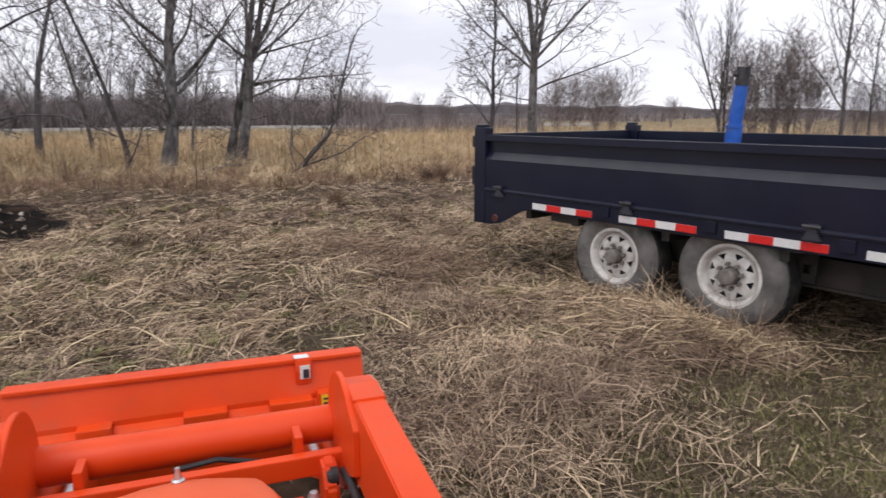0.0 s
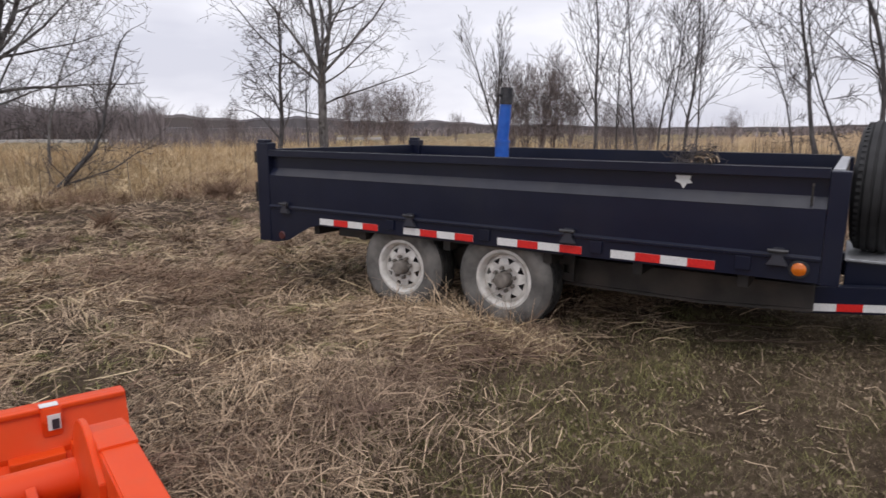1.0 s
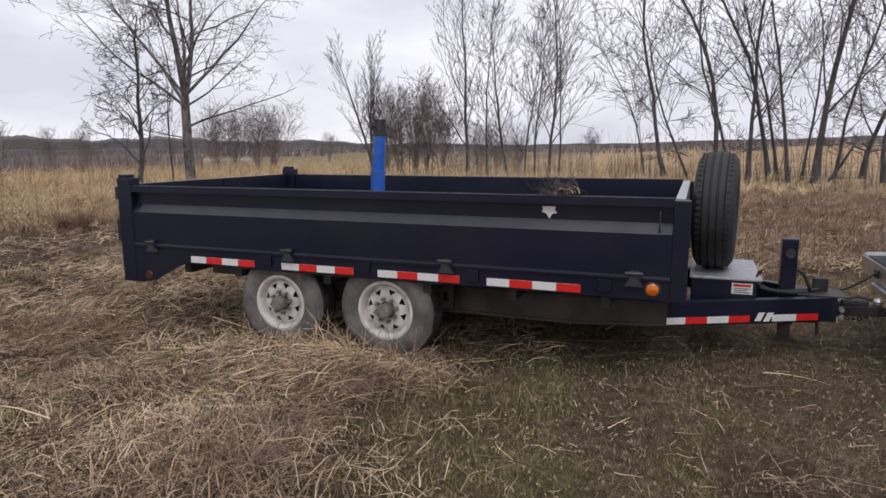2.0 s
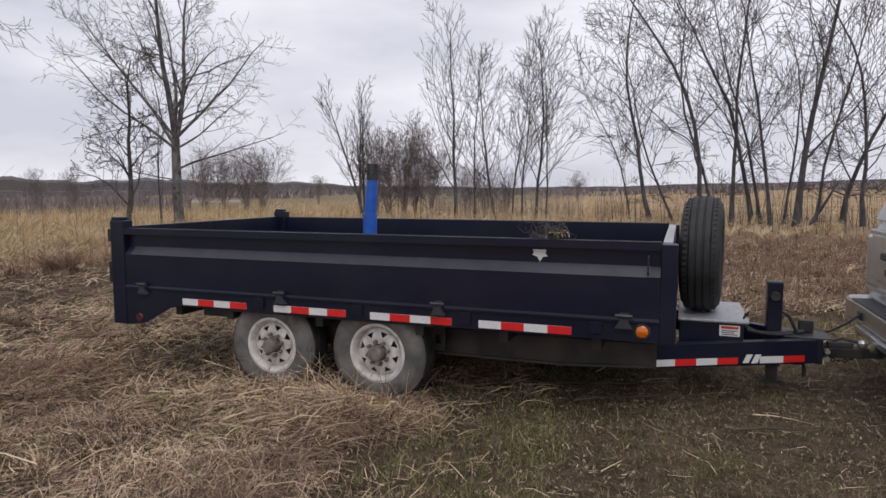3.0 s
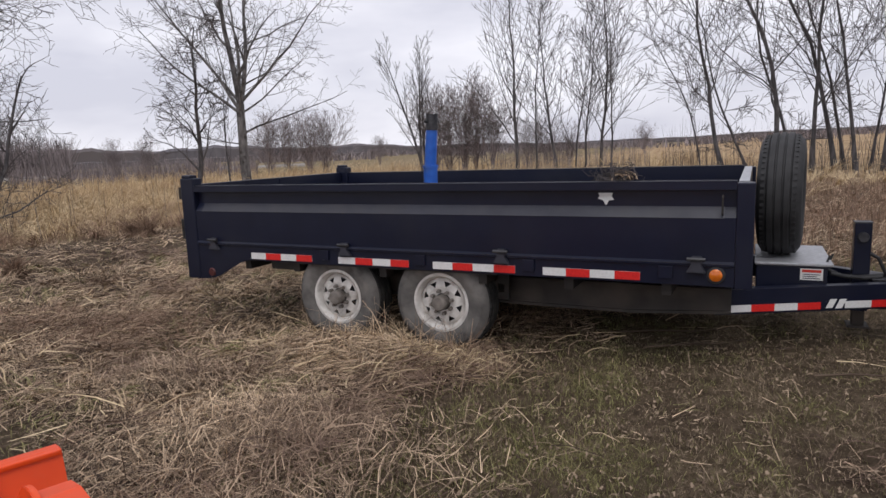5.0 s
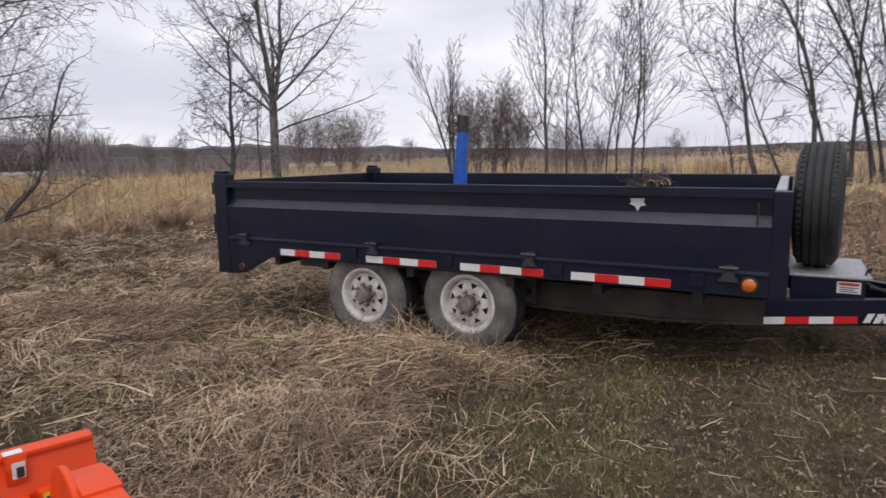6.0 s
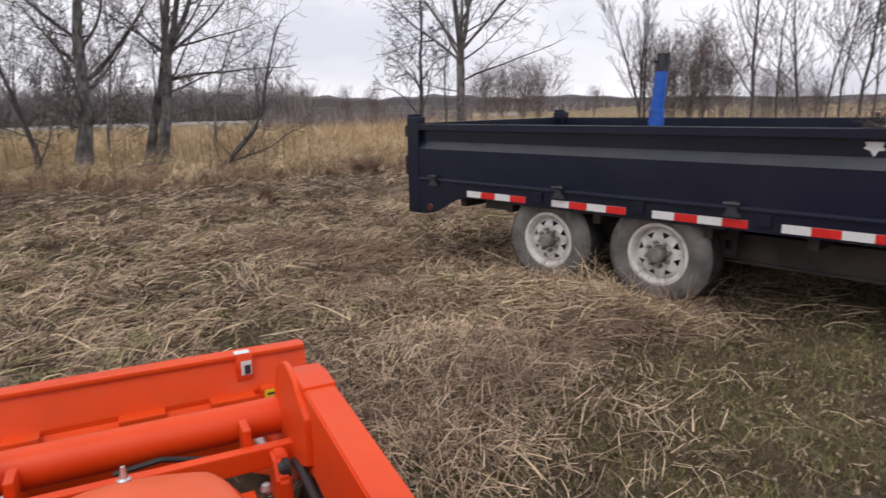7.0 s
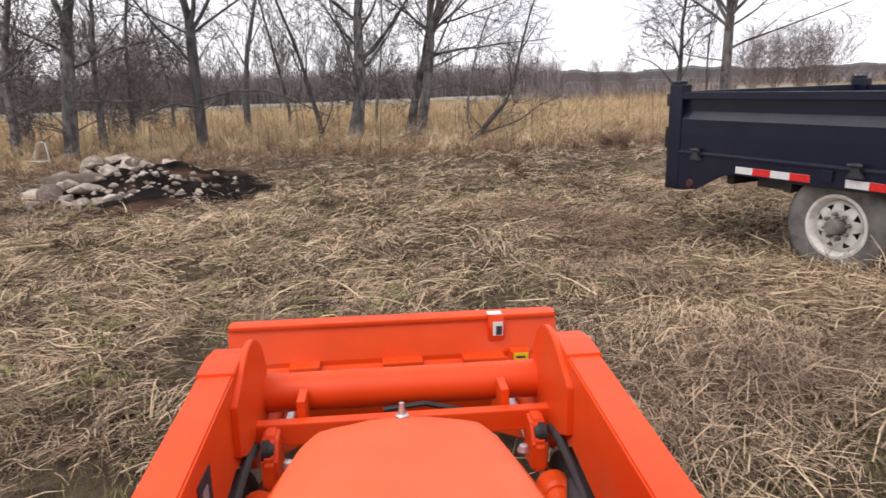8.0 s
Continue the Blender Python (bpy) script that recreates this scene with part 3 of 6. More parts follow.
# drawbar
nose = (5.22, DECK_W / 2)
for y0, sgn in ((0.40, 1), (DECK_W - 0.40, -1)):
    a, b = Vector((4.05, y0, 0.47)), Vector((5.20, DECK_W / 2 - sgn * 0.09, 0.447))
    rail = part("drawbar_rail", beam(a, b, 0.07, 0.165, 0.004), M_BLACK, trailer, "black drawbar rail")
    if sgn > 0:
        d = (b - a).normalized()
        off = Vector((d.y, -d.x, 0)) * 0.0375
        L = (b - a).length

        def plate(u0, u1, h0, h1, mat, name, parent, label="", slant=0.0, lift=0.0):
            bmp = bmesh.new()
            mid = a + off + off.normalized() * lift
            q = []
            for u, h in ((u0, h0), (u1, h0), (u1 + slant, h1), (u0 + slant, h1)):
                q.append((mid + d * u + Vector((0, 0, h))))
            back = [bmp.verts.new(p - off.normalized() * 0.001) for p in q]
            frnt = [bmp.verts.new(p + off.normalized() * 0.002) for p in q]
            bmp.faces.new(frnt)
            bmp.faces.new(back[::-1])
            for i in range(4):
                bmp.faces.new((back[i], back[(i + 1) % 4], frnt[(i + 1) % 4], frnt[i]))
            return part(name, bmp, mat, parent, label)

        u = 0.07
        strip = plate(u - 0.002, 1.205, -0.068, -0.020, M_BLACK, "reflective_strip", rail, "white and red reflective strip with a brand mark")
        for k in range(4):
            plate(u + 0.155 * k, u + 0.155 * (k + 1), -0.067, -0.021, M_RED if k % 2 else M_WHITE, "tape_block", strip, "red block" if k % 2 else "", 0, 0.002)
        plate(u + 0.655, u + 0.70, -0.062, -0.004, M_LABEL, "brand_mark", strip, "white slanted brand shape", 0.03, 0.002)
        plate(u + 0.72, u + 0.765, -0.066, -0.006, M_LABEL, "brand_mark", strip, "white slanted brand shape", 0.03, 0.002)
        plate(u + 0.785, u + 0.965, -0.067, -0.021, M_WHITE, "tape_block", strip, "", 0, 0.002)
        plate(u + 0.965, u + 1.13, -0.067, -0.021, M_RED, "tape_block", strip, "red block", 0, 0.002)
part("drawbar_plate", box(4.98, 5.28, DECK_W / 2 - 0.13, DECK_W / 2 + 0.13, 0.531, 0.541, 0.003), M_GREYCAP, trailer)
part("front_cross_member", box(4.10, 4.16, 0.46, DECK_W - 0.46, 0.42, 0.56, 0.004), M_BLACK, trailer)
# tool box with hydraulic pump
tb = part("tool_box", box(4.285, 4.70, 0.78, 1.55, 0.48, 0.655, 0.008), M_BLACK, trailer, "black steel tool box")
part("tool_box_lid", box(4.275, 4.73, 0.765, 1.565, 0.657, 0.677, 0.006), M_TREAD, tb, "bare grey metal lid")
lab = part("warning_label", box(4.545, 4.675, 0.7765, 0.7785, 0.565, 0.640), M_LABEL, tb, "white warning label with a red heading")
part("label_heading", box(4.555, 4.665, 0.7745, 0.776, 0.616, 0.634), M_LABELRED, lab)
for k in range(3):
    part("label_line", box(4.56, 4.66 - 0.02 * (k % 2), 0.7748, 0.776, 0.574 + 0.013 * k, 0.579 + 0.013 * k), M_INK, lab)
part("lid_latch", tube([(4.70, 0.86, 0.672), (4.715, 0.86, 0.72)], 0.007, 6), M_DARK, tb)
part("lid_latch", tube([(4.725, 0.95, 0.672), (4.74, 0.95, 0.715)], 0.007, 6), M_DARK, tb)
# spare wheel
SPARE_M = Matrix.Translation((4.43, DECK_W / 2 - 0.02, 1.10)) @ Matrix.Rotation(radians(-5), 4, "Z") @ Matrix.Scale(1.10, 4)
sp = part("spare_wheel", lathe([(0.205, -0.10), (0.23, -0.118), (0.29, -0.126), (0.335, -0.118), (0.362, -0.098), (0.376, -0.07), (0.370, -0.066), (0.384, -0.058), (0.386, -0.03), (0.377, -0.026), (0.377, -0.018), (0.388, -0.014), (0.388, 0.014), (0.377, 0.018), (0.377, 0.026), (0.386, 0.03), (0.384, 0.058), (0.370, 0.066), (0.376, 0.07), (0.362, 0.098), (0.335, 0.118), (0.29, 0.126), (0.23, 0.118), (0.205, 0.10)], "x", 72, (0, 0, 0), m=SPARE_M), M_SPARE, trailer, "black spare tyre standing on the tool box", smooth=True)
for k in range(60):
    a = 2 * math.pi * k / 60
    for hx in (-0.082, 0.082):
        mm = SPARE_M @ Matrix.Rotation(a, 4, "X")
        if k == 0 and hx < 0:
            treads = bmesh.new()
        box(hx - 0.014, hx + 0.012, -0.010, 0.010, 0.355, 0.3735, 0, treads, mm)
part("tread", treads, M_SPARE, sp)["kind"] = "stuff"
part("spare_rim", lathe([(0.0, 0.02), (0.08, 0.02), (0.16, 0.05), (0.19, 0.06), (0.204, 0.095), (0.21, 0.10), (0.206, -0.10), (0.18, -0.03), (0.0, -0.02)], "x", 40, (0, 0, 0), closed=False, m=SPARE_M), M_RIM, sp, smooth=True)
part("spare_mount", box(4.262, 4.33, DECK_W / 2 - 0.06, DECK_W / 2 + 0.04, 1.01, 1.11, 0.006), M_BLACK, trailer)
# drop-leg jack
jk = part("jack_leg", box(4.875, 4.975, DECK_W / 2 - 0.05, DECK_W / 2 + 0.05, 0.30, 0.905, 0.006), M_BLACK, trailer, "black square drop-leg jack")
part("jack_cap", box(4.872, 4.978, DECK_W / 2 - 0.053, DECK_W / 2 + 0.053, 0.905, 0.912, 0.002), M_GREYCAP, jk)
part("jack_gear_cap", lathe([(0.0, 1.090), (0.030, 1.090), (0.034, 1.1), (0.034, 1.116)], "y", 18, (4.925, 0, 0.81), closed=False), M_GREYCAP, jk)
part("jack_inner_leg", box(4.888, 4.962, DECK_W / 2 - 0.037, DECK_W / 2 + 0.037, 0.20, 0.31, 0.004), M_FRAME, jk)
part("jack_foot", box(4.86, 4.99, DECK_W / 2 - 0.08, DECK_W / 2 + 0.08, 0.185, 0.20, 0.003), M_FRAME, jk)
part("jack_handle", tube([(4.97, 1.08, 0.345), (5.08, 1.07, 0.345), (5.115, 1.065, 0.345), (5.12, 1.06, 0.30), (5.12, 1.06, 0.26)], 0.013, 8), M_DARK, jk)
# coupler
cp = part("coupler", prism([(5.20, 1.03), (5.32, 1.09), (5.47, 1.11), (5.53, 1.14), (5.53, 1.19), (5.47, 1.22), (5.32, 1.24), (5.20, 1.30)], "z", 0.40, 0.465, 0.006), M_FRAME, trailer, "black ball coupler")
part("coupler_latch", box(5.27, 5.43, 1.14, 1.19, 0.465, 0.50, 0.008), M_GREYCAP, cp)
part("coupler_lock", tube([(5.30, 1.165, 0.50), (5.36, 1.165, 0.525), (5.46, 1.165, 0.505)], 0.010, 6), M_DARK, cp)
part("coupler_plate", box(5.18, 5.225, 1.03, 1.30, 0.36, 0.535, 0.004), M_BLACK, cp)
for k, zz in enumerate((0.405, 0.455)):
    part("coupler_bolt", lathe([(0.0, 1.010), (0.018, 1.010), (0.018, 1.05)], "y", 6, (5.25, 0, zz), closed=False), M_STEEL, cp)
part("breakaway_box", box(5.10, 5.19, 1.20, 1.29, 0.545, 0.63, 0.006), M_DARK, trailer)
for k, pts in enumerate((
    [(4.72, 1.0, 0.60), (4.80, 1.02, 0.56), (4.90, 1.08, 0.545), (5.0, 1.12, 0.55), (5.12, 1.15, 0.56)],
    [(4.97, 1.12, 0.70), (5.02, 1.12, 0.67), (5.06, 1.12, 0.58), (5.08, 1.13, 0.545)],
    [(4.73, 0.95, 0.585), (4.82, 0.99, 0.56), (4.93, 1.04, 0.545), (5.04, 1.09, 0.548)],
)):
    part("hydraulic_hose", tube(pts, 0.012, 8), M_DARK, trailer)
# blue hoist post standing in the bed
hp = part("hoist_post", tube([(1.655, 1.165, 0.69), (1.66, 1.165, 1.35)], 0.062, 20), M_BLUE, trailer, "blue painted round hoist post", smooth=True)
part("hoist_stage", tube([(1.66, 1.165, 1.345), (1.69, 1.165, 1.70)], [0.054, 0.05], 20), M_BLUE, hp, "", smooth=True)
part("hoist_collar", lathe([(0.055, -0.012), (0.068, -0.012), (0.068, 0.012), (0.055, 0.012)], "z", 24, (1.66, 1.165, 1.345)), M_BLUE, hp)
part("hoist_head", tube([(1.69, 1.165, 1.66), (1.695, 1.165, 1.80)], 0.054, 16), M_GREYCAP, hp, "dark worn steel head", smooth=True)
part("hoist_pin", tube([(1.66, 1.09, 1.735), (1.72, 1.24, 1.735)], 0.012, 8), M_DARK, hp)

# bundle of dried weeds and strap caught on the side rail
r = random.Random(5)
bundle = thing("weed_bundle", "tangle of dried grey weeds lying over the trailer rail", "dried weeds", m=Matrix.Translation((3.50, 0.10, 1.268 - 0.0217 * 3.5)))
bm = bmesh.new()
for k in range(130):
    a = r.uniform(0, 6.28)
    p = Vector((r.gauss(0, 0.065), r.gauss(0, 0.03), r.uniform(-0.05, 0.03)))
    q = p + Vector((r.uniform(-0.09, 0.09), r.uniform(-0.05, 0.05), r.uniform(-0.01, 0.11)))
    mid = (p + q) / 2 + Vector((r.uniform(-0.05, 0.05), r.uniform(-0.03, 0.03), r.uniform(0, 0.05)))
    tube([p, mid, q], 0.0025, 3, bm)
part("weed_stem", bm, M_TWIG, bundle)["kind"] = "stuff"
bm = bmesh.new()
for k in range(16):
    w = r.uniform(0.03, 0.075)
    c = Vector((0.06 + r.uniform(-0.03, 0.03), r.uniform(-0.03, 0.03), 0.0))
    tube([c + Vector((w * math.cos(t), r.uniform(-0.01, 0.01), abs(w * math.sin(t)) * 0.9)) for t in np.linspace(0, math.pi, 9)], 0.004, 4, bm)
part("straw_loop", bm, M_STRAW, bundle)["kind"] = "stuff"


# ---- compact tractor with front loader ----
TR = pose(1.936, -3.228, 0.0, 0, 1.1, 71.3)
tractor = thing("tractor", "orange compact tractor with its loader bucket on the ground", "tractor", m=TR)
# local: x right, y ahead (bucket's rear edge at y = 0), z up
bucket = bmesh.new()
shell = [(0.0, 0.495), (-0.006, 0.47), (-0.040, 0.36), (-0.035, 0.20), (0.0, 0.07), (0.09, 0.012), (0.62, 0.0), (0.62, 0.012), (0.10, 0.028), (0.02, 0.085), (-0.012, 0.20), (-0.015, 0.36), (0.018, 0.45), (0.075, 0.478), (0.075, 0.492), (0.02, 0.498)]
prism(shell, "x", -0.625, 0.61, 0, bucket)
bk = part("bucket", bucket, M_ORANGE, tractor, "orange steel loader bucket")
bk.location.z = -0.02
for sx in (-0.627, 0.600):
    part("bucket_cheek", prism([(0.006, 0.474), (0.03, 0.10), (0.12, 0.005), (0.60, 0.002), (0.45, 0.12), (0.12, 0.474)], "x", sx, sx + 0.012), M_ORANGE, bk)
part("rear_lip", box(-0.62, 0.605, -0.016, 0.02, 0.482, 0.50, 0.005), M_ORANGE, bk)
part("rear_stiffener", prism([(-0.030, 0.345), (-0.075, 0.325), (-0.08, 0.25), (-0.02, 0.22)], "x", -0.56, 0.56), M_ORANGE, bk)
for x0, x1 in ((-0.40, -0.29), (-0.06, 0.09), (0.24, 0.40)):
    part("quick_hitch_hook", box(x0, x1, -0.095, -0.03, 0.300, 0.360, 0.005), M_ORANGE, bk)
hook = part("chain_hook", prism([(-0.035, 0.505), (0.02, 0.505), (0.03, 0.49), (0.02, 0.40), (-0.035, 0.40), (-0.045, 0.46)], "x", 0.345, 0.405, 0.005), M_ORANGE, bk)
part("hook_label", box(0.360, 0.398, -0.0475, -0.045, 0.428, 0.482), M_LABEL, hook, "white and black label")
part("label_mark", box(0.372, 0.394, -0.0495, -0.048, 0.431, 0.466), M_INK, hook)
part("label_top", box(0.343, 0.397, -0.03, 0.01, 0.5055, 0.5075), M_LABEL, hook)
part("label_backing", box(0.418, 0.49, -0.1085, -0.06, 0.33, 0.385, 0.003), M_ORANGE, bk)
part("yellow_label", box(0.428, 0.482, -0.112, -0.1095, 0.336, 0.38), M_YELLOW, bk, "yellow caution label with dark bars")
for k in range(2):
    part("label_bar", box(0.436, 0.470, -0.1145, -0.1125, 0.343 + 0.018 * k, 0.350 + 0.018 * k), M_INK, bk)
# torque tube between the arms
part("torque_tube", tube([(-0.36, -0.80, 0.578), (0.36, -0.80, 0.578)], 0.048, 28), M_ORANGE, tractor, "", smooth=True)
for xx in (-0.24, 0.24):
    part("tube_lug", box(xx - 0.010, xx + 0.010, -0.92, -0.85, 0.535, 0.608, 0.003), M_ORANGE, tractor)
lo = part("lower_cross_bar", box(-0.35, 0.35, -0.955, -0.925, 0.518, 0.572, 0.004), M_ORANGE, tractor)
part("bent_hose", tube([(-0.05, -0.86, 0.545), (0.05, -0.87, 0.56), (0.15, -0.87, 0.535)], 0.007, 8), M_DARK, tractor)
for sgn in (-1, 1):
    xi, xo = sgn * 0.350, sgn * 0.424
    x0, x1 = min(xi, xo), max(xi, xo)
    # arm: from the mast forward to the knee, then down to the bucket
    outline = [(-2.0, 0.665), (-1.05, 0.738), (-0.97, 0.745), (-0.90, 0.735), (-0.85, 0.712), (-0.815, 0.675), (-0.795, 0.63), (-0.10, 0.20), (-0.06, 0.14), (-0.10, 0.09), (-0.20, 0.09), (-0.90, 0.44), (-1.0, 0.52), (-1.10, 0.55), (-2.0, 0.44)]
    arm = part("loader_arm", prism(outline, "x", x0, x1, 0.004), M_ORANGE, tractor, "orange boxed loader arm")
    part("arm_cap_plate", prism([(-1.05, 0.732), (-0.97, 0.740), (-0.90, 0.730), (-0.845, 0.702), (-0.822, 0.686), (-0.816, 0.692), (-0.845, 0.713), (-0.90, 0.7395), (-0.97, 0.7495), (-1.05, 0.7425)], "x", x0 - 0.0015, x1 + 0.0015, 0.002), M_ORANGE, arm)
    gx0, gx1 = sorted((sgn * 0.337, sgn * 0.3515))
    inner = [(-1.10, 0.690)] + [(-0.93 + 0.150 * math.cos(t), 0.608 + 0.152 * math.sin(t)) for t in np.linspace(2.05, -0.55, 20)] + [(-0.88, 0.45), (-0.97, 0.475), (-1.03, 0.545), (-1.10, 0.58)]
    part("knee_plate", prism(inner, "x", gx0, gx1, 0.002), M_ORANGE, arm, "rounded orange plate welded at the knee")
    # bucket cylinder, hose and pin hardware under the arm
    cyl = part("bucket_cylinder", tube([(sgn * 0.322, -1.85, 0.29), (sgn * 0.322, -1.09, 0.43)], 0.031, 18), M_ORANGE, tractor, "", smooth=True)
    part("cylinder_gland", lathe([(0.0, -0.03), (0.030, -0.03), (0.037, -0.022), (0.037, 0.02), (0.028, 0.03), (0.0, 0.03)], "y", 18, (sgn * 0.322, -1.07, 0.434), closed=False), M_ORANGE, cyl, "orange gland nut", smooth=True)
    part("cylinder_rod", tube([(sgn * 0.322, -1.05, 0.437), (sgn * 0.322, -0.50, 0.40)], 0.015, 12), M_STEEL, cyl, "bright steel rod")
    part("hydraulic_hose", tube([(sgn * 0.335, -0.98, 0.535), (sgn * 0.336, -1.06, 0.548), (sgn * 0.337, -1.16, 0.535), (sgn * 0.337, -1.32, 0.505), (sgn * 0.337, -1.7, 0.46)], 0.010, 10), M_DARK, tractor)
    part("pivot_boss", lathe([(0.0, sgn * 0.29), (0.020, sgn * 0.29), (0.024, sgn * 0.30), (0.024, sgn * 0.317)], "x", 18, (0, -1.0, 0.535), closed=False), M_DARK, arm)
    part("cross_bar_ear", prism([(-1.03, 0.45), (-0.94, 0.44), (-0.925, 0.53), (-0.955, 0.572), (-1.0, 0.565), (-1.03, 0.52)], "x", min(sgn * 0.282, sgn * 0.318), max(sgn * 0.282, sgn * 0.318), 0.008), M_ORANGE, tractor)
    part("axle_arm", beam((sgn * 0.12, -1.0, 0.34), (sgn * 0.30, -0.98, 0.28), 0.07, 0.07, 0.006), M_ORANGE, tractor)
    part("grille_guard_post", box(min(sgn * 0.20, sgn * 0.235), max(sgn * 0.20, sgn * 0.235), -1.04, -1.0, 0.28, 0.50, 0.004), M_ORANGE, tractor)
    part("clevis", lathe([(0.0, 0), (0.010, 0), (0.014, 0.009), (0.009, 0.02), (0.0, 0.022)], "z", 12, (sgn * 0.245, -1.10, 0.545), closed=False), M_STEEL, tractor, "bare steel knob")
    # front wheel
    tw = part("front_tyre", lathe([(0.12, 0.36), (0.20, 0.35), (0.235, 0.37), (0.243, 0.40), (0.243, 0.47), (0.235, 0.50), (0.20, 0.52), (0.12, 0.51)] if sgn > 0 else [(0.12, -0.36), (0.20, -0.35), (0.235, -0.37), (0.243, -0.40), (0.243, -0.47), (0.235, -0.50), (0.20, -0.52), (0.12, -0.51)], "x", 36, (0, -1.05, 0.243)), M_SPARE, tractor, "black front tyre", smooth=True)
    part("front_rim", lathe([(0.0, sgn * 0.42), (0.06, sgn * 0.42), (0.12, sgn * 0.40), (0.125, sgn * 0.50), (0.11, sgn * 0.47), (0.05, sgn * 0.455), (0.0, sgn * 0.455)], "x", 28, (0, -1.05, 0.243), closed=False), M_ORANGE, tw, smooth=True)
    # rear wheel
    rw = part("rear_tyre", lathe([(0.16, sgn * 0.38), (0.28, sgn * 0.37), (0.325, sgn * 0.40), (0.335, sgn * 0.44), (0.335, sgn * 0.58), (0.325, sgn * 0.62), (0.28, sgn * 0.65), (0.16, sgn * 0.64)], "x", 40, (0, -2.5, 0.335)), M_SPARE, tractor, "black rear tyre", smooth=True)
    part("rear_rim", lathe([(0.0, sgn * 0.50), (0.08, sgn * 0.50), (0.16, sgn * 0.46), (0.165, sgn * 0.62), (0.14, sgn * 0.56), (0.0, sgn * 0.545)], "x", 28, (0, -2.5, 0.335), closed=False), M_ORANGE, rw, smooth=True)
part("hose_sleeve", tube([(0.338, -1.15, 0.505), (0.338, -1.20, 0.500), (0.336, -1.28, 0.490), (0.334, -1.42, 0.465), (0.334, -1.62, 0.43), (0.334, -1.80, 0.40)], [0.012, 0.028, 0.038, 0.043, 0.042, 0.036], 16), M_DARK, tractor, "black cloth sleeve round the hoses", smooth=True)
part("arm_label", box(-0.3497, -0.3480, -1.345, -1.27, 0.595, 0.672), M_INK, tractor, "dark label with a pale mark")
part("label_mark", box(-0.3478, -0.3468, -1.325, -1.295, 0.622, 0.648), M_TREAD, tractor)
part("front_axle", box(-0.36, 0.36, -1.09, -1.01, 0.20, 0.28, 0.01), M_DARK, tractor)
part("chassis", box(-0.16, 0.16, -2.62, -0.98, 0.26, 0.46, 0.015), M_DARK, tractor)
# hood: rounded nose, a flat crowned top and sloped shoulders
hood = bmesh.new()
rows_y = (-1.285, -1.30, -1.33, -1.38, -1.46, -1.60, -1.80, -2.02)
half = (0.072, 0.110, 0.135, 0.150, 0.163, 0.180, 0.196, 0.208)
crown = (0.730, 0.750, 0.762, 0.770, 0.778, 0.790, 0.806, 0.822)
shoulders = bmesh.new()
rings, sides_l, sides_r = [], [], []
for yy, hw, cz in zip(rows_y, half, crown):
    edge = [(hw * 0.45, cz + 0.001), (hw - 0.03, cz - 0.005), (hw - 0.004, cz - 0.011), (hw + 0.006, cz - 0.018), (hw + 0.036, cz - 0.060), (hw + 0.044, cz - 0.075), (hw + 0.050, cz - 0.15), (hw + 0.052, 0.46)]
    top = [(-a, c) for a, c in reversed(edge[:4])] + [(0.0, cz + 0.004)] + edge[:4]
    rings.append([hood.verts.new((a - 0.018, yy, c)) for a, c in top])
    sides_r.append([shoulders.verts.new((a - 0.018, yy, c)) for a, c in edge[3:]])
    sides_l.append([shoulders.verts.new((-a - 0.018, yy, c)) for a, c in edge[3:]])
for bmx, rows in ((hood, rings), (shoulders, sides_r), (shoulders, sides_l)):
    for p, q in zip(rows, rows[1:]):
        for k in range(len(p) - 1):
            bmx.faces.new((p[k], p[k + 1], q[k + 1], q[k]))
shoulders.faces.new(sides_r[0] + sides_l[0][::-1])
shoulders.faces.new(sides_r[-1][::-1] + sides_l[-1])
hd = part("hood", hood, M_HOOD, tractor, "faded orange plastic hood top", smooth=True)
part("hood_side", shoulders, M_ORANGE, hd, "glossier orange hood shoulders", smooth=True)
part("hood_bolt", lathe([(0.0, 0.0), (0.010, 0.0), (0.011, 0.009), (0.007, 0.012), (0.005, 0.022), (0.004, 0.031), (0.0, 0.032)], "z", 14, (-0.012, -1.315, 0.756), closed=False), M_STEEL, hd, "bright steel stud")


# ---- silver truck at the hitch ----
truck = thing("pickup_truck", "silver truck with a step bumper, hitched to the trailer", "truck", m=Matrix.Translation((5.74, 1.16, 0)))
body = prism([(0.0, 0.62), (0.02, 0.54), (0.10, 0.50), (5.0, 0.50), (5.0, 1.10), (3.4, 1.16), (0.03, 1.16), (-0.02, 1.10), (-0.02, 0.68)], "y", -0.95, 0.95, 0.03)
part("body", body, M_SILVER, truck, "silver painted body")
cab = bmesh.new()
lo4 = [cab.verts.new(p) for p in ((0.0, -0.92, 1.165), (3.3, -0.92, 1.165), (3.3, 0.92, 1.165), (0.0, 0.92, 1.165))]
hi4 = [cab.verts.new(p) for p in ((0.22, -0.70, 1.78), (2.5, -0.70, 1.80), (2.5, 0.70, 1.80), (0.22, 0.70, 1.78))]
cab.faces.new(lo4[::-1])
cab.faces.new(hi4)
for i in range(4):
    cab.faces.new((lo4[i], lo4[(i + 1) % 4], hi4[(i + 1) % 4], hi4[i]))
bmesh.ops.bevel(cab, geom=list(cab.edges), offset=0.05, segments=3, affect="EDGES")
cabin = part("cabin", cab, M_SILVER, truck)
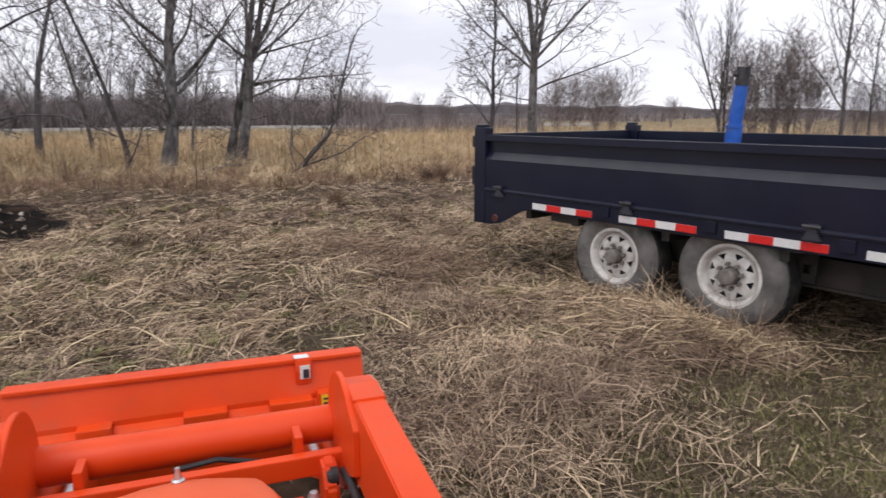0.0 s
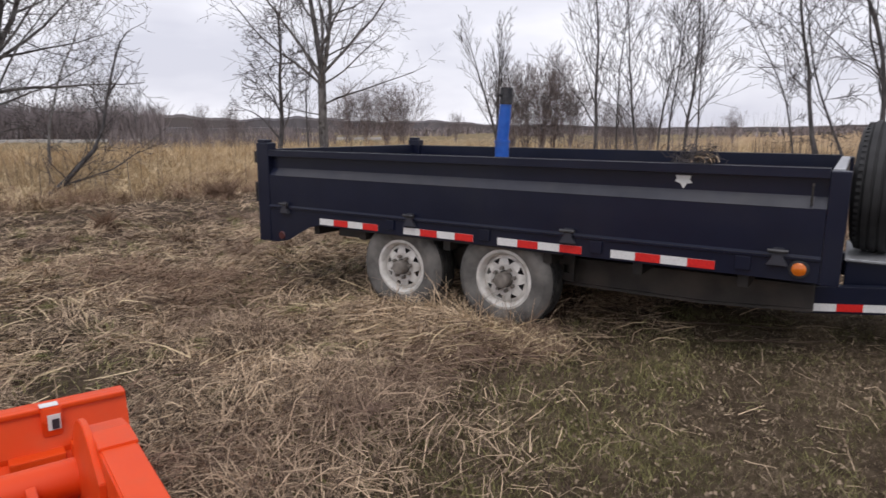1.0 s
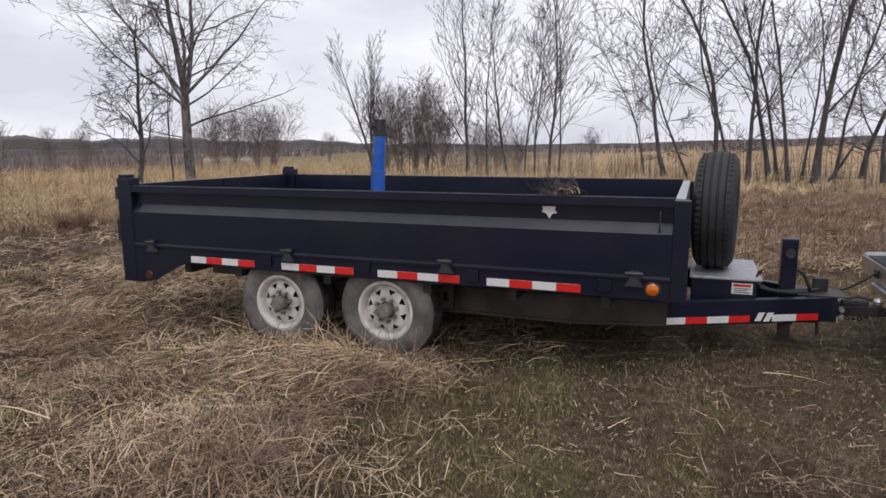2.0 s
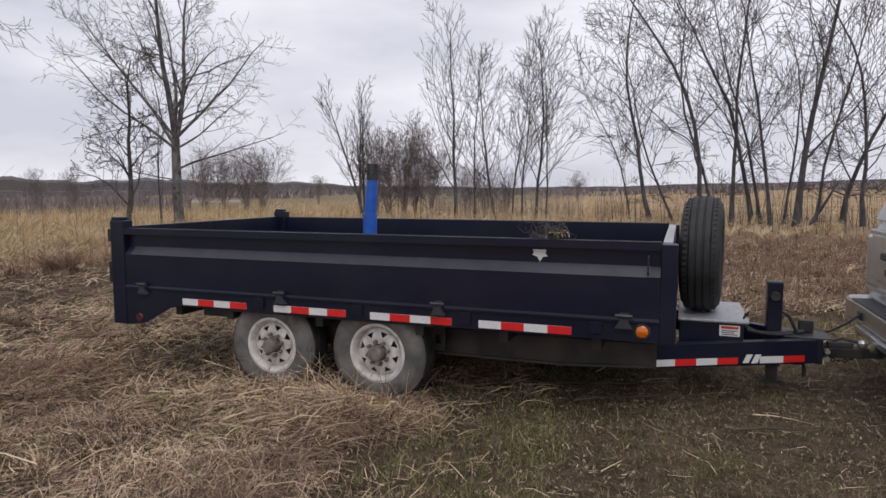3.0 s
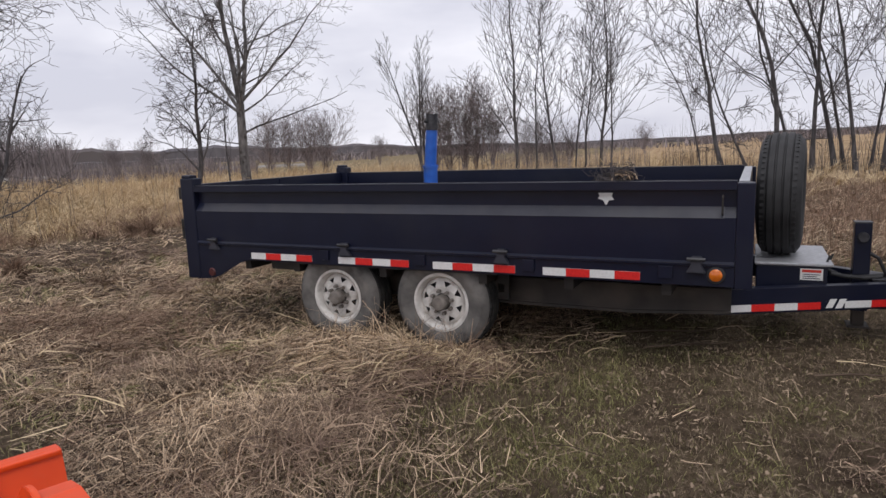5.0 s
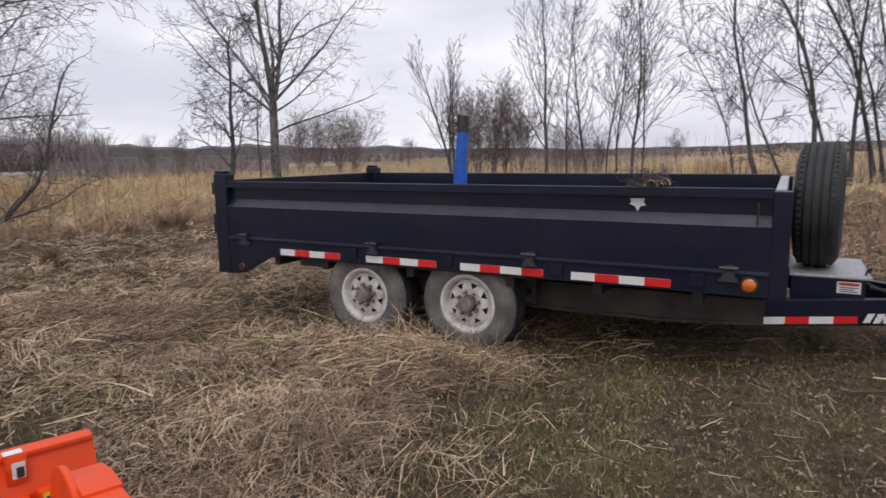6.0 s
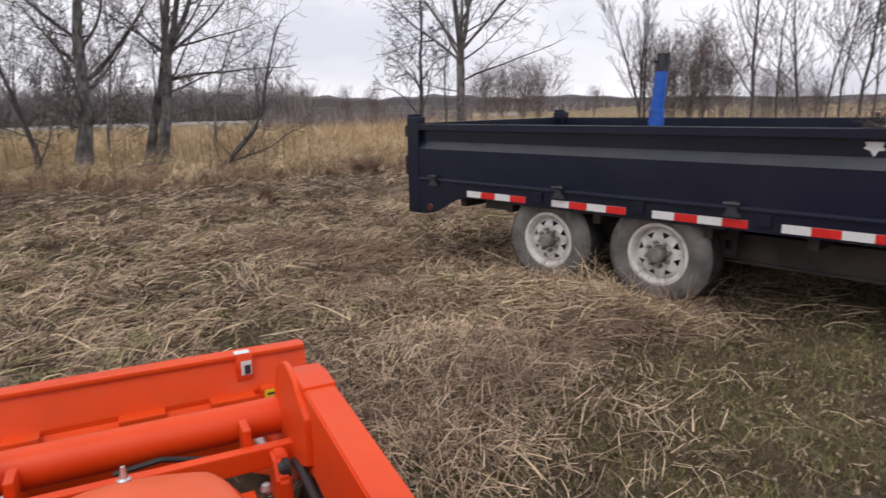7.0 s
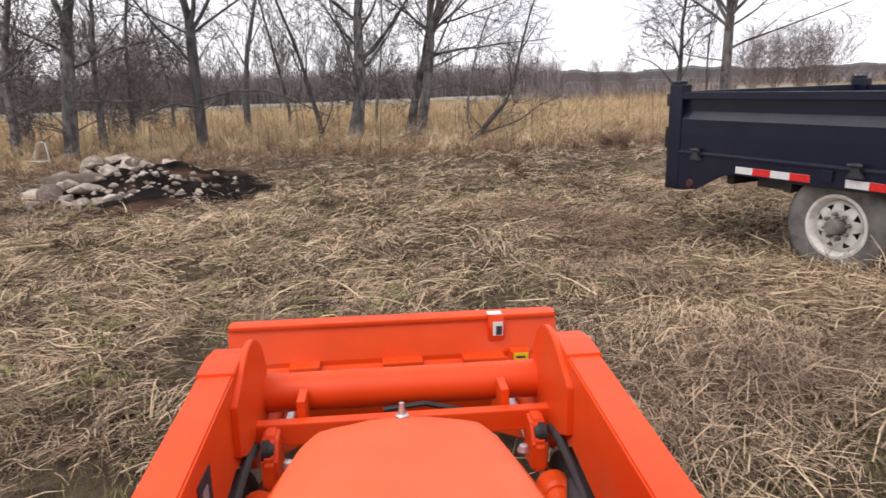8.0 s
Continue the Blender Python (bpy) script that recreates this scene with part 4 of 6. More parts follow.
part("rear_window", box(-0.006, 0.004, -0.56, 0.56, 0.08, 0.50, 0.01, None, Matrix.Translation((0.02, 0, 1.17)) @ Matrix.Rotation(math.atan2(0.22, 0.615), 4, "Y")), M_GLASS, cabin, "dark rear window")
for zz, yy in ((1.26, 0.80), (1.36, 0.77)):
    part("vent_stud", lathe([(0.0, -0.02), (0.014, -0.02), (0.014, 0.03)], "x", 10, (0.025 + (zz - 1.165) * 0.36, yy - 0.02, zz), closed=False), M_DARK, cabin)
gate = part("tail_gate", box(-0.035, -0.0225, -0.72, 0.72, 0.76, 1.10, 0.004), M_SILVER, truck)
part("gate_handle", box(-0.06, -0.036, 0.22, 0.40, 0.93, 0.985, 0.012), M_DARK, gate, "black handle")
part("gate_lock", box(-0.05, -0.036, 0.26, 0.32, 0.82, 0.87, 0.006), M_GREYCAP, gate)
for sgn in (-1, 1):
    part("tail_lamp", box(-0.03, 0.05, min(sgn * 0.955, sgn * 0.80), max(sgn * 0.955, sgn * 0.80), 0.86, 1.08, 0.012), M_TAILRED, truck) if sgn < 0 else None
    part("side_trim", box(0.02, 0.05, sgn * 0.945 - 0.008, sgn * 0.945 + 0.008, 0.75, 1.10, 0.003), M_DARK, truck)
bp = part("step_bumper", prism([(-0.17, -0.88), (-0.12, -0.98), (0.06, -1.0), (0.06, 1.0), (-0.12, 0.98), (-0.17, 0.88)], "z", 0.44, 0.585, 0.012), M_CHROME, truck, "dull chrome step bumper")
part("bumper_step", box(-0.20, 0.0, -0.42, 0.42, 0.39, 0.436, 0.006), M_CHROME, bp)
part("bumper_pad", box(-0.165, -0.02, -0.75, 0.70, 0.586, 0.596, 0.003), M_DARK, bp)
part("plug_socket", box(-0.185, -0.165, 0.34, 0.44, 0.48, 0.54, 0.006), M_DARK, bp)
rc = part("hitch_receiver", box(-0.16, 0.5, -0.04, 0.04, 0.30, 0.38, 0.005), M_FRAME, truck)
part("ball_mount", box(-0.30, -0.12, -0.032, 0.032, 0.285, 0.325, 0.004), M_FRAME, rc)
part("hitch_ball", lathe([(0.0, 0.32), (0.02, 0.32), (0.018, 0.345), (0.03, 0.365), (0.03, 0.385), (0.018, 0.40), (0.0, 0.402)], "z", 18, (-0.245, 0, 0), closed=False), M_STEEL, rc)
for xx in (1.05, 4.2):
    for sgn in (-1, 1):
        ty = part("tyre", lathe([(0.20, sgn * 0.70), (0.33, sgn * 0.69), (0.365, sgn * 0.72), (0.365, sgn * 0.88), (0.33, sgn * 0.93), (0.20, sgn * 0.92)], "y", 36, (xx, 0, 0.375)), M_TYRE, truck, smooth=True)
        part("rim", lathe([(0.0, sgn * 0.86), (0.08, sgn * 0.87), (0.19, sgn * 0.84), (0.205, sgn * 0.91), (0.19, sgn * 0.80), (0.0, sgn * 0.80)], "y", 28, (xx, 0, 0.375), closed=False), M_CHROME, ty, smooth=True)
cable = thing("trailer_cable", "black electric cable sagging between trailer and truck", "cable", m=Matrix.Translation((5.06, 1.16, 0.44)))
part("cable", tube([(0.0, 0.0, 0.0), (0.06, 0.02, -0.005), (0.15, 0.12, -0.03), (0.28, 0.24, -0.03), (0.41, 0.33, 0.02), (0.505, 0.38, 0.08), (0.51, 0.39, 0.09)], 0.009, 8), M_DARK, cable)
chain = thing("safety_chain", "rusty safety chain hanging under the coupler", "chain", m=Matrix.Translation((5.3, 1.2, 0.2)))
bm = bmesh.new()
for k in range(9):
    t = k / 8
    p = Vector((-0.08 + 0.30 * t, 0.02, 0.10 - 0.26 * t * (1 - t)))
    lathe([(0.010, -0.004), (0.016, -0.004), (0.016, 0.004), (0.010, 0.004)], "y" if k % 2 else "z", 10, p, bm)
part("chain_links", bm, M_FRAME, chain)


# ---- blades: straw, turf, tall grass ----
def strips(name, root, tip, bend, width, side, mat, label, category, segs=2):
    """Many thin bent strips in one mesh. root, tip, bend (offset of the middle), side (unit across): n x 3; width: n."""
    n = len(root)
    ts = np.linspace(0, 1, segs + 1)
    cols = []
    for t in ts:
        p = root * (1 - t) + tip * t + bend * (4 * t * (1 - t))
        w = (width * (1.0 - 0.75 * t))[:, None] * side * 0.5
        cols += [p - w, p + w]
    v = np.stack(cols, 1).reshape(-1, 3)
    k = 2 * (segs + 1)
    base = np.arange(n)[:, None] * k
    quads = np.concatenate([base + np.array([[2 * i, 2 * i + 1, 2 * i + 3, 2 * i + 2]]) for i in range(segs)], 1).reshape(-1)
    me = bpy.data.meshes.new(name)
    me.vertices.add(len(v))
    me.vertices.foreach_set("co", np.ascontiguousarray(v, dtype=np.float32).ravel())
    nf = n * segs
    me.loops.add(nf * 4)
    me.loops.foreach_set("vertex_index", quads.astype(np.int32))
    me.polygons.add(nf)
    me.polygons.foreach_set("loop_start", np.arange(0, nf * 4, 4, dtype=np.int32))
    me.update(calc_edges=True)
    me.materials.append(mat)
    return tagged(new(name, me), label, category, kind="stuff")


def scatter(n, r0, r1, a0, a1, rs, power=1.0):
    """Points round the operator's place, between two distances and two bearings (degrees from +x)."""
    u = rs.rand(n) ** power
    d = r0 + (r1 - r0) * u
    a = np.radians(rs.uniform(a0, a1, n))
    return EYE_XY[0] + d * np.cos(a), EYE_XY[1] + d * np.sin(a), d


def under_machine(x, y):
    """Under the tractor's wheels and bucket."""
    m = TR.inverted()
    lx = m[0][0] * x + m[0][1] * y + m[0][3]
    ly = m[1][0] * x + m[1][1] * y + m[1][3]
    return (np.abs(lx) < 0.62) & (ly < 0.6) & (ly > -3.0) & ~((np.abs(lx) < 0.3) & (ly < -0.3))


def burnt(x, y):
    return smooth_step(1.0, 0.75, np.hypot((x + 6.6) / 2.3, (y + 3.75) / 1.6))


rs = np.random.RandomState(11)


def straw(name, n, r0, r1, width, mat, label, lift=0.05, lo=0.12, hi=0.42, power=0.8, keep=None, a0=40, a1=202, bare=0.985):
    x, y, d = scatter(n, r0, r1, a0, a1, rs, power)
    clump = waves(x, y, 0.55, 41)
    ok = ~under_machine(x, y) & (rs.rand(n) > 0.85 * burnt(x, y)) & (tall_amount(x, y) < 0.7)
    ok &= rs.rand(n) > np.clip(green_amount(x, y) * 1.8, 0, bare)
    ok &= rs.rand(n) < np.clip(0.86 + 0.65 * waves(x, y, 0.75, 48) + 0.3 * waves(x, y, 0.3, 49), 0.10, 1)
    if keep is not None:
        ok &= keep(x, y)
    x, y, d, clump = x[ok], y[ok], d[ok], clump[ok]
    k = len(x)
    flow = 2.4 * waves(x, y, 0.9, 42) + 1.3 * waves(x, y, 2.6, 43) + 0.6
    ang = flow + rs.normal(0, 0.95, k)
    length = rs.uniform(lo, hi, k)
    z = land(x, y) + 0.004 + lift * np.clip(0.45 + 0.55 * clump, 0, 1.2) * rs.rand(k)
    pitch = rs.normal(0.05, 0.16, k) + 0.10 * np.clip(clump, 0, 1)
    dirv = np.stack([np.cos(ang) * np.cos(pitch), np.sin(ang) * np.cos(pitch), np.sin(pitch)], -1)
    root = np.stack([x, y, z], -1)
    tip = root + dirv * length[:, None]
    tip[:, 2] = np.maximum(tip[:, 2], land(tip[:, 0], tip[:, 1]) + 0.004)
    bend = np.stack([rs.normal(0, 0.055, k), rs.normal(0, 0.055, k), np.abs(rs.normal(0, 0.035, k))], -1) * np.minimum(length / 0.3, 0.8)[:, None]
    roll = rs.uniform(-0.9, 0.9, k)
    side = np.stack([-np.sin(ang) * np.cos(roll), np.cos(ang) * np.cos(roll), np.sin(roll)], -1)
    return strips(name, root, tip, bend, width * rs.uniform(0.6, 1.5, k), side, mat, label, "straw", 3 if hi > 0.25 else 2)


straw("straw_litter", 150000, 0.9, 5.4, 0.0036, M_STRAW, "matted pale dry straw flattened over the clearing", 0.05, 0.035, 0.15)
straw("straw_litter", 30000, 0.9, 7.0, 0.0056, M_STRAW, "longer pale straw stems lying loose on the mat", 0.07, 0.12, 0.30)
straw("straw_litter", 105000, 4.6, 9.5, 0.0074, M_STRAW, "matted pale dry straw flattened over the clearing", 0.09, 0.06, 0.26, 1.0)
straw("straw_litter", 70000, 9.0, 17.0, 0.010, M_STRAW, "matted pale dry straw beyond the trailer", 0.08, 0.10, 0.36, 1.0)
straw("coarse_straw", 8000, 3.6, 9.0, 0.0085, M_GOLD, "coarse bleached stems lying over the mat", 0.12, 0.16, 0.44)
straw("broken_straw", 70000, 0.9, 6.0, 0.0036, M_STRAW, "short broken bits of pale straw", 0.03, 0.02, 0.07, bare=0.9, a0=20)
straw("straw_litter", 60000, 1.2, 9.0, 0.0075, M_STRAW, "matted pale dry straw round the tractor", 0.05, 0.06, 0.22, 0.7, a0=200, a1=400)
straw("olive_litter", 50000, 1.0, 12.0, 0.005, M_GREEN, "half-dead olive grass blades among the straw", 0.06, 0.04, 0.16, 0.9, lambda x, y: waves(x, y, 1.7, 46) > 0.05)
straw("dark_weeds", 60000, 2.6, 13.0, 0.0062, M_DARKWEED, "dark brown dead weeds matted among the straw", 0.10, 0.06, 0.24, 0.9, lambda x, y: waves(x, y, 1.5, 45) + 0.4 * waves(x, y, 0.6, 50) > 0.25)
straw("dark_weeds", 14000, 4.0, 9.0, 0.0062, M_DARKWEED, "dark brown dead weeds flattened behind the trailer wheels", 0.10, 0.06, 0.22, 1.0, lambda x, y: (np.hypot((x - 0.7) / 1.0, (y + 0.25) / 0.45) < 1.0 + 0.3 * waves(x, y, 0.5, 62)))
straw("russet_litter", 34000, 1.2, 12.0, 0.0055, M_STRAWRED, "russet brown dead weeds among the straw", 0.08, 0.06, 0.26, 0.8, lambda x, y: waves(x, y, 2.2, 44) > 0.1)


def heap(name, n, cx, cy, sx, sy, h, mat, label, lo=0.06, hi=0.24, width=0.0040, angle=0.0):
    """A low heap of long straw pushed together."""
    x = rs.normal(cx, sx, n)
    y = rs.normal(cy, sy, n)
    e = np.exp(-((x - cx) / (1.5 * sx)) ** 2 - ((y - cy) / (1.5 * sy)) ** 2)
    z = land(x, y) + h * e * rs.rand(n) ** 0.6
    ang = angle + 1.2 * waves(x, y, 0.7, 47) + rs.normal(0, 0.8, n)
    p = rs.normal(-0.05, 0.22, n)
    length = rs.uniform(lo, hi, n)
    dirv = np.stack([np.cos(ang) * np.cos(p), np.sin(ang) * np.cos(p), np.sin(p)], -1)
    root = np.stack([x, y, z], -1) - dirv * length[:, None] * 0.5
    tip = root + dirv * length[:, None]
    for q in (root, tip):
        q[:, 2] = np.maximum(q[:, 2], land(q[:, 0], q[:, 1]) + 0.005)
    bend = np.stack([rs.normal(0, 0.04, n), rs.normal(0, 0.04, n), np.abs(rs.normal(0, 0.045, n))], -1)
    roll = rs.uniform(-0.9, 0.9, n)
    side = np.stack([-np.sin(ang) * np.cos(roll), np.cos(ang) * np.cos(roll), np.sin(roll)], -1)
    return strips(name, root, tip, bend, width * rs.uniform(0.6, 1.4, n), side, mat, label, "straw heap", 3)


heap("straw_heap", 5200, 1.80, -0.29, 0.46, 0.13, 0.16, M_GOLD, "golden straw pushed up in front of the trailer wheels", angle=0.1)
heap("straw_heap", 3000, 1.78, -0.33, 0.42, 0.13, 0.17, M_STRAW, "pale straw pushed up in front of the trailer wheels", 0.14, 0.46, 0.0062, angle=0.1)
heap("straw_heap", 3400, 1.95, -1.55, 0.35, 0.30, 0.16, M_STRAW, "loose swirl of pale straw on the clearing", angle=2.2)
heap("straw_heap", 2600, 0.9, -1.15, 0.35, 0.25, 0.13, M_STRAW, "loose swirl of pale straw on the clearing", angle=2.6)
heap("straw_heap", 1900, 2.30, -1.70, 0.50, 0.42, 0.12, M_STRAW, "loose swirl of bleached straw at the turf edge", 0.10, 0.32, 0.0042, angle=1.9)
heap("straw_heap", 1100, 2.55, -2.30, 0.36, 0.30, 0.08, M_STRAW, "loose swirl of pale straw at the turf edge", 0.08, 0.28, 0.0040, angle=2.4)
heap("straw_heap", 2000, -0.6, -0.3, 0.5, 0.4, 0.14, M_STRAWRED, "brown straw heap behind the trailer", angle=0.4)
heap("straw_heap", 3000, -1.6, -0.4, 0.9, 0.5, 0.10, M_STRAWRED, "russet weeds flattened behind the trailer", angle=0.6)
heap("straw_heap", 900, -1.2, 2.2, 0.6, 0.4, 0.3, M_STRAWRED, "dark brown weed heap behind the trailer", angle=0.8)


def upright(name, place, h0, h1, width, mat, label, category, lean=0.25, segs=2, bendy=0.12, scale=None, comb=0.0):
    x, y = place
    k = len(x)
    a = 2.6 * waves(x, y, 1.8, 61) + rs.normal(0, 0.8, k) if comb else rs.uniform(0, 2 * np.pi, k)
    h = rs.uniform(h0, h1, k) * (scale(x, y) if scale else 1.0)
    off = np.abs(rs.normal(0, lean, k)) * h
    root = np.stack([x, y, land(x, y) - 0.01], -1)
    tip = root + np.stack([np.cos(a) * off, np.sin(a) * off, h], -1)
    bend = np.stack([-np.cos(a) * off * bendy, -np.sin(a) * off * bendy, 0.06 * h], -1)
    b = rs.uniform(0, 2 * np.pi, k)
    side = np.stack([np.cos(b), np.sin(b), np.zeros(k)], -1)
    return strips(name, root, tip, bend, width * rs.uniform(0.6, 1.5, k), side, mat, label, category, segs)


upright("straw_stalk", (rs.uniform(1.1, 2.6, 420), rs.normal(-0.08, 0.07, 420)), 0.06, 0.30, 0.006, M_STRAW, "pale stalks standing against the trailer wheels", "straw", 0.9)
upright("straw_stalk", (rs.normal(1.90, 0.13, 64), rs.normal(-0.04, 0.04, 64)), 0.10, 0.44, 0.009, M_STRAW, "tuft of pale reed stalks leaning between the trailer wheels", "straw", 0.85, segs=4, bendy=0.3)


def chosen(n, r0, r1, a0, a1, test, power=1.0):
    x, y, d = scatter(n, r0, r1, a0, a1, rs, power)
    ok = rs.rand(n) < test(x, y)
    return x[ok], y[ok]


free = lambda x, y: ~under_machine(x, y) * (1 - 0.9 * burnt(x, y))
verdure = lambda x, y: smooth_step(-0.15, 0.55, waves(x, y, 0.9, 24) + 0.35 * waves(x, y, 0.3, 25) + 0.15 - 0.75 * smooth_step(3.9, 5.0, x))
upright("turf", chosen(330000, 0.9, 6.5, 15, 150, lambda x, y: free(x, y) * green_amount(x, y) * (0.15 + 0.85 * verdure(x, y)), 0.9), 0.012, 0.046, 0.0030, M_GREEN, "short green turf with dead stems", "grass", 0.9)
upright("dead_turf", chosen(300000, 0.9, 6.5, 15, 150, lambda x, y: free(x, y) * green_amount(x, y) * (1.0 - 0.75 * verdure(x, y)), 0.9), 0.010, 0.038, 0.0030, M_DEADTURF, "short brown dead turf worn by wheels", "grass", 1.3)
upright("turf", chosen(90000, 1.2, 8.0, 100, 205, lambda x, y: free(x, y) * green_amount(x, y)), 0.02, 0.075, 0.0036, M_GREEN, "thin green turf between the straw", "grass", 0.8)
upright("turf", chosen(60000, 6.0, 15.0, 60, 200, lambda x, y: free(x, y) * green_amount(x, y) * 0.8, 1.0), 0.03, 0.10, 0.008, M_GREEN, "thin green turf between the straw", "grass", 0.8)
upright("standing_straw", chosen(16000, 1.5, 13.0, 45, 200, lambda x, y: free(x, y) * smooth_step(0.2, 0.9, waves(x, y, 0.8, 51)) * (1 - tall_amount(x, y)) * np.clip(1 - 1.6 * green_amount(x, y), 0, 1)), 0.06, 0.24, 0.0048, M_STRAW, "standing tufts of pale dead grass", "grass", 0.9)


def tufts(name, n, blades, r0, r1, a0, a1, reach, width, mat, label, meadow=False):
    """Bunches of dead grass that bend over to one side."""
    x, y, d = scatter(n, r0, r1, a0, a1, rs, 0.9)
    ok = ~under_machine(x, y) & (burnt(x, y) < 0.1)
    if meadow:
        ok &= rs.rand(n) < tall_amount(x, y) * (1 - 0.9 * near_right(x, y))
    else:
        ok &= (tall_amount(x, y) < 0.6) & (rs.rand(n) > np.clip(green_amount(x, y) * 2.2, 0, 1.0))
    x, y = x[ok], y[ok]
    m = len(x)
    way = 2.4 * waves(x, y, 0.9, 42) + 1.3 * waves(x, y, 2.6, 43) + rs.normal(0, 0.9, m)
    size = rs.uniform(0.6, 1.4, m)
    x, y, way, size = (np.repeat(v, blades) for v in (x, y, way, size))
    k = len(x)
    a = way + rs.normal(0, 0.5, k)
    length = reach * size * rs.uniform(0.45, 1.2, k)
    x, y = x + rs.normal(0, 0.035, k), y + rs.normal(0, 0.035, k)
    root = np.stack([x, y, land(x, y)], -1)
    tip = root + np.stack([np.cos(a) * length, np.sin(a) * length, rs.uniform(0.01, 0.42, k) * length], -1)
    bend = np.stack([rs.normal(0, 0.05, k) * length, rs.normal(0, 0.05, k) * length, rs.uniform(0.15, 0.42, k) * length], -1)
    roll = rs.uniform(-0.7, 0.7, k)
    side = np.stack([-np.sin(a) * np.cos(roll), np.cos(a) * np.cos(roll), np.sin(roll)], -1)
    return strips(name, root, tip, bend, width * rs.uniform(0.5, 1.5, k), side, mat, label, "grass", 4)


tufts("straw_tufts", 800, 34, 1.1, 5.5, 45, 202, 0.17, 0.0046, M_STRAW, "bunches of bent pale dead grass")
tufts("straw_tufts", 900, 34, 5.0, 11.0, 60, 202, 0.24, 0.0062, M_STRAW, "bunches of bent pale dead grass")
tufts("olive_tufts", 330, 40, 3.0, 11.5, 125, 202, 0.17, 0.0055, M_GREEN, "bunches of half-green olive grass in the straw")
tufts("russet_tufts", 420, 34, 1.5, 10.0, 45, 202, 0.18, 0.0050, M_STRAWRED, "bunches of bent russet dead grass")
tufts("tall_tufts", 1500, 42, 9.5, 25, 60, 205, 0.62, 0.0105, M_GOLD, "bunches of tall bleached golden grass bending over", True)
tufts("russet_tufts", 620, 40, 11.0, 20, 110, 205, 0.42, 0.009, M_STRAWRED, "bunches of brown dead weeds at the meadow edge", True)


# tall golden grass round the clearing
def meadow_height(x, y):
    """Tall to the left and behind, trampled low towards the truck."""
    low = smooth_step(0.0, 5.0, x)
    return (1 - 0.80 * low) * (0.25 + 0.75 * smooth_step(0.15, 0.95, tall_amount(x, y))) * np.clip(0.72 + 0.42 * waves(x, y, 1.9, 55) + 0.3 * waves(x, y, 0.8, 63), 0.22, 1.4)


upright("tall_grass", chosen(100000, 8, 24, 55, 205, lambda x, y: tall_amount(x, y) * (0.55 + 0.45 * waves(x, y, 1.5, 52)) * (1 - 0.92 * near_right(x, y))), 0.15, 0.85, 0.0085, M_GOLD, "tall golden dead grass standing beyond the clearing", "grass", 1.5, segs=3, scale=meadow_height, bendy=0.25, comb=1.0)
upright("tall_grass", chosen(100000, 20, 46, 55, 205, lambda x, y: tall_amount(x, y) * (0.6 + 0.4 * waves(x, y, 3.0, 53)) * (1 - 0.7 * near_right(x, y))), 0.25, 0.9, 0.019, M_GOLD, "tall golden dead grass standing beyond the clearing", "grass", 1.4, scale=meadow_height, bendy=0.25, comb=1.0)
upright("weed_stalks", chosen(450, 11, 26, 110, 205, lambda x, y: tall_amount(x, y)), 0.7, 1.5, 0.012, M_TWIG, "thin dark dead weed stalks", "weeds", 0.12, segs=2)
upright("russet_weeds", chosen(26000, 7.5, 17, 55, 205, lambda x, y: smooth_step(0.05, 0.5, tall_amount(x, y)) * smooth_step(1.0, 0.6, tall_amount(x, y)) + 0.25 * tall_amount(x, y) * (waves(x, y, 2.0, 54) > 0.3) + 0.15 * smooth_step(2.0, 4.5, x) * smooth_step(0.0, 0.5, waves(x, y, 2.4, 56))), 0.10, 0.38, 0.011, M_STRAWRED, "russet dead weeds at the edge of the clearing", "weeds", 0.6, segs=2)

upright("russet_weeds", chosen(75000, 7.5, 24, 50, 108, lambda x, y: near_right(x, y) * np.clip(0.5 + 0.7 * waves(x, y, 1.6, 57), 0.05, 1) * (1 - green_amount(x, y)) * smooth_step(2.6, 4.0, y)), 0.05, 0.22, 0.011, M_STRAWRED, "low matted russet grass before the thicket", "weeds", 1.3, segs=2, bendy=0.6)
upright("russet_weeds", chosen(60000, 10.5, 19, 128, 203, lambda x, y: smooth_step(0.02, 0.25, tall_amount(x, y)) * smooth_step(0.95, 0.35, tall_amount(x, y)) * np.clip(0.55 + 0.7 * waves(x, y, 1.4, 58), 0.08, 1)), 0.06, 0.34, 0.010, M_STRAWRED, "low matted russet weeds before the golden grass", "weeds", 1.3, segs=2, bendy=0.6)
upright("pale_mat", chosen(45000, 7.0, 24, 50, 104, lambda x, y: near_right(x, y) * np.clip(0.4 + 0.8 * waves(x, y, 1.9, 59), 0.02, 1) * (1 - green_amount(x, y)) * smooth_step(2.8, 4.2, y)), 0.03, 0.12, 0.010, M_STRAW, "flattened pale grass before the thicket", "grass", 2.6, segs=2, bendy=0.4)
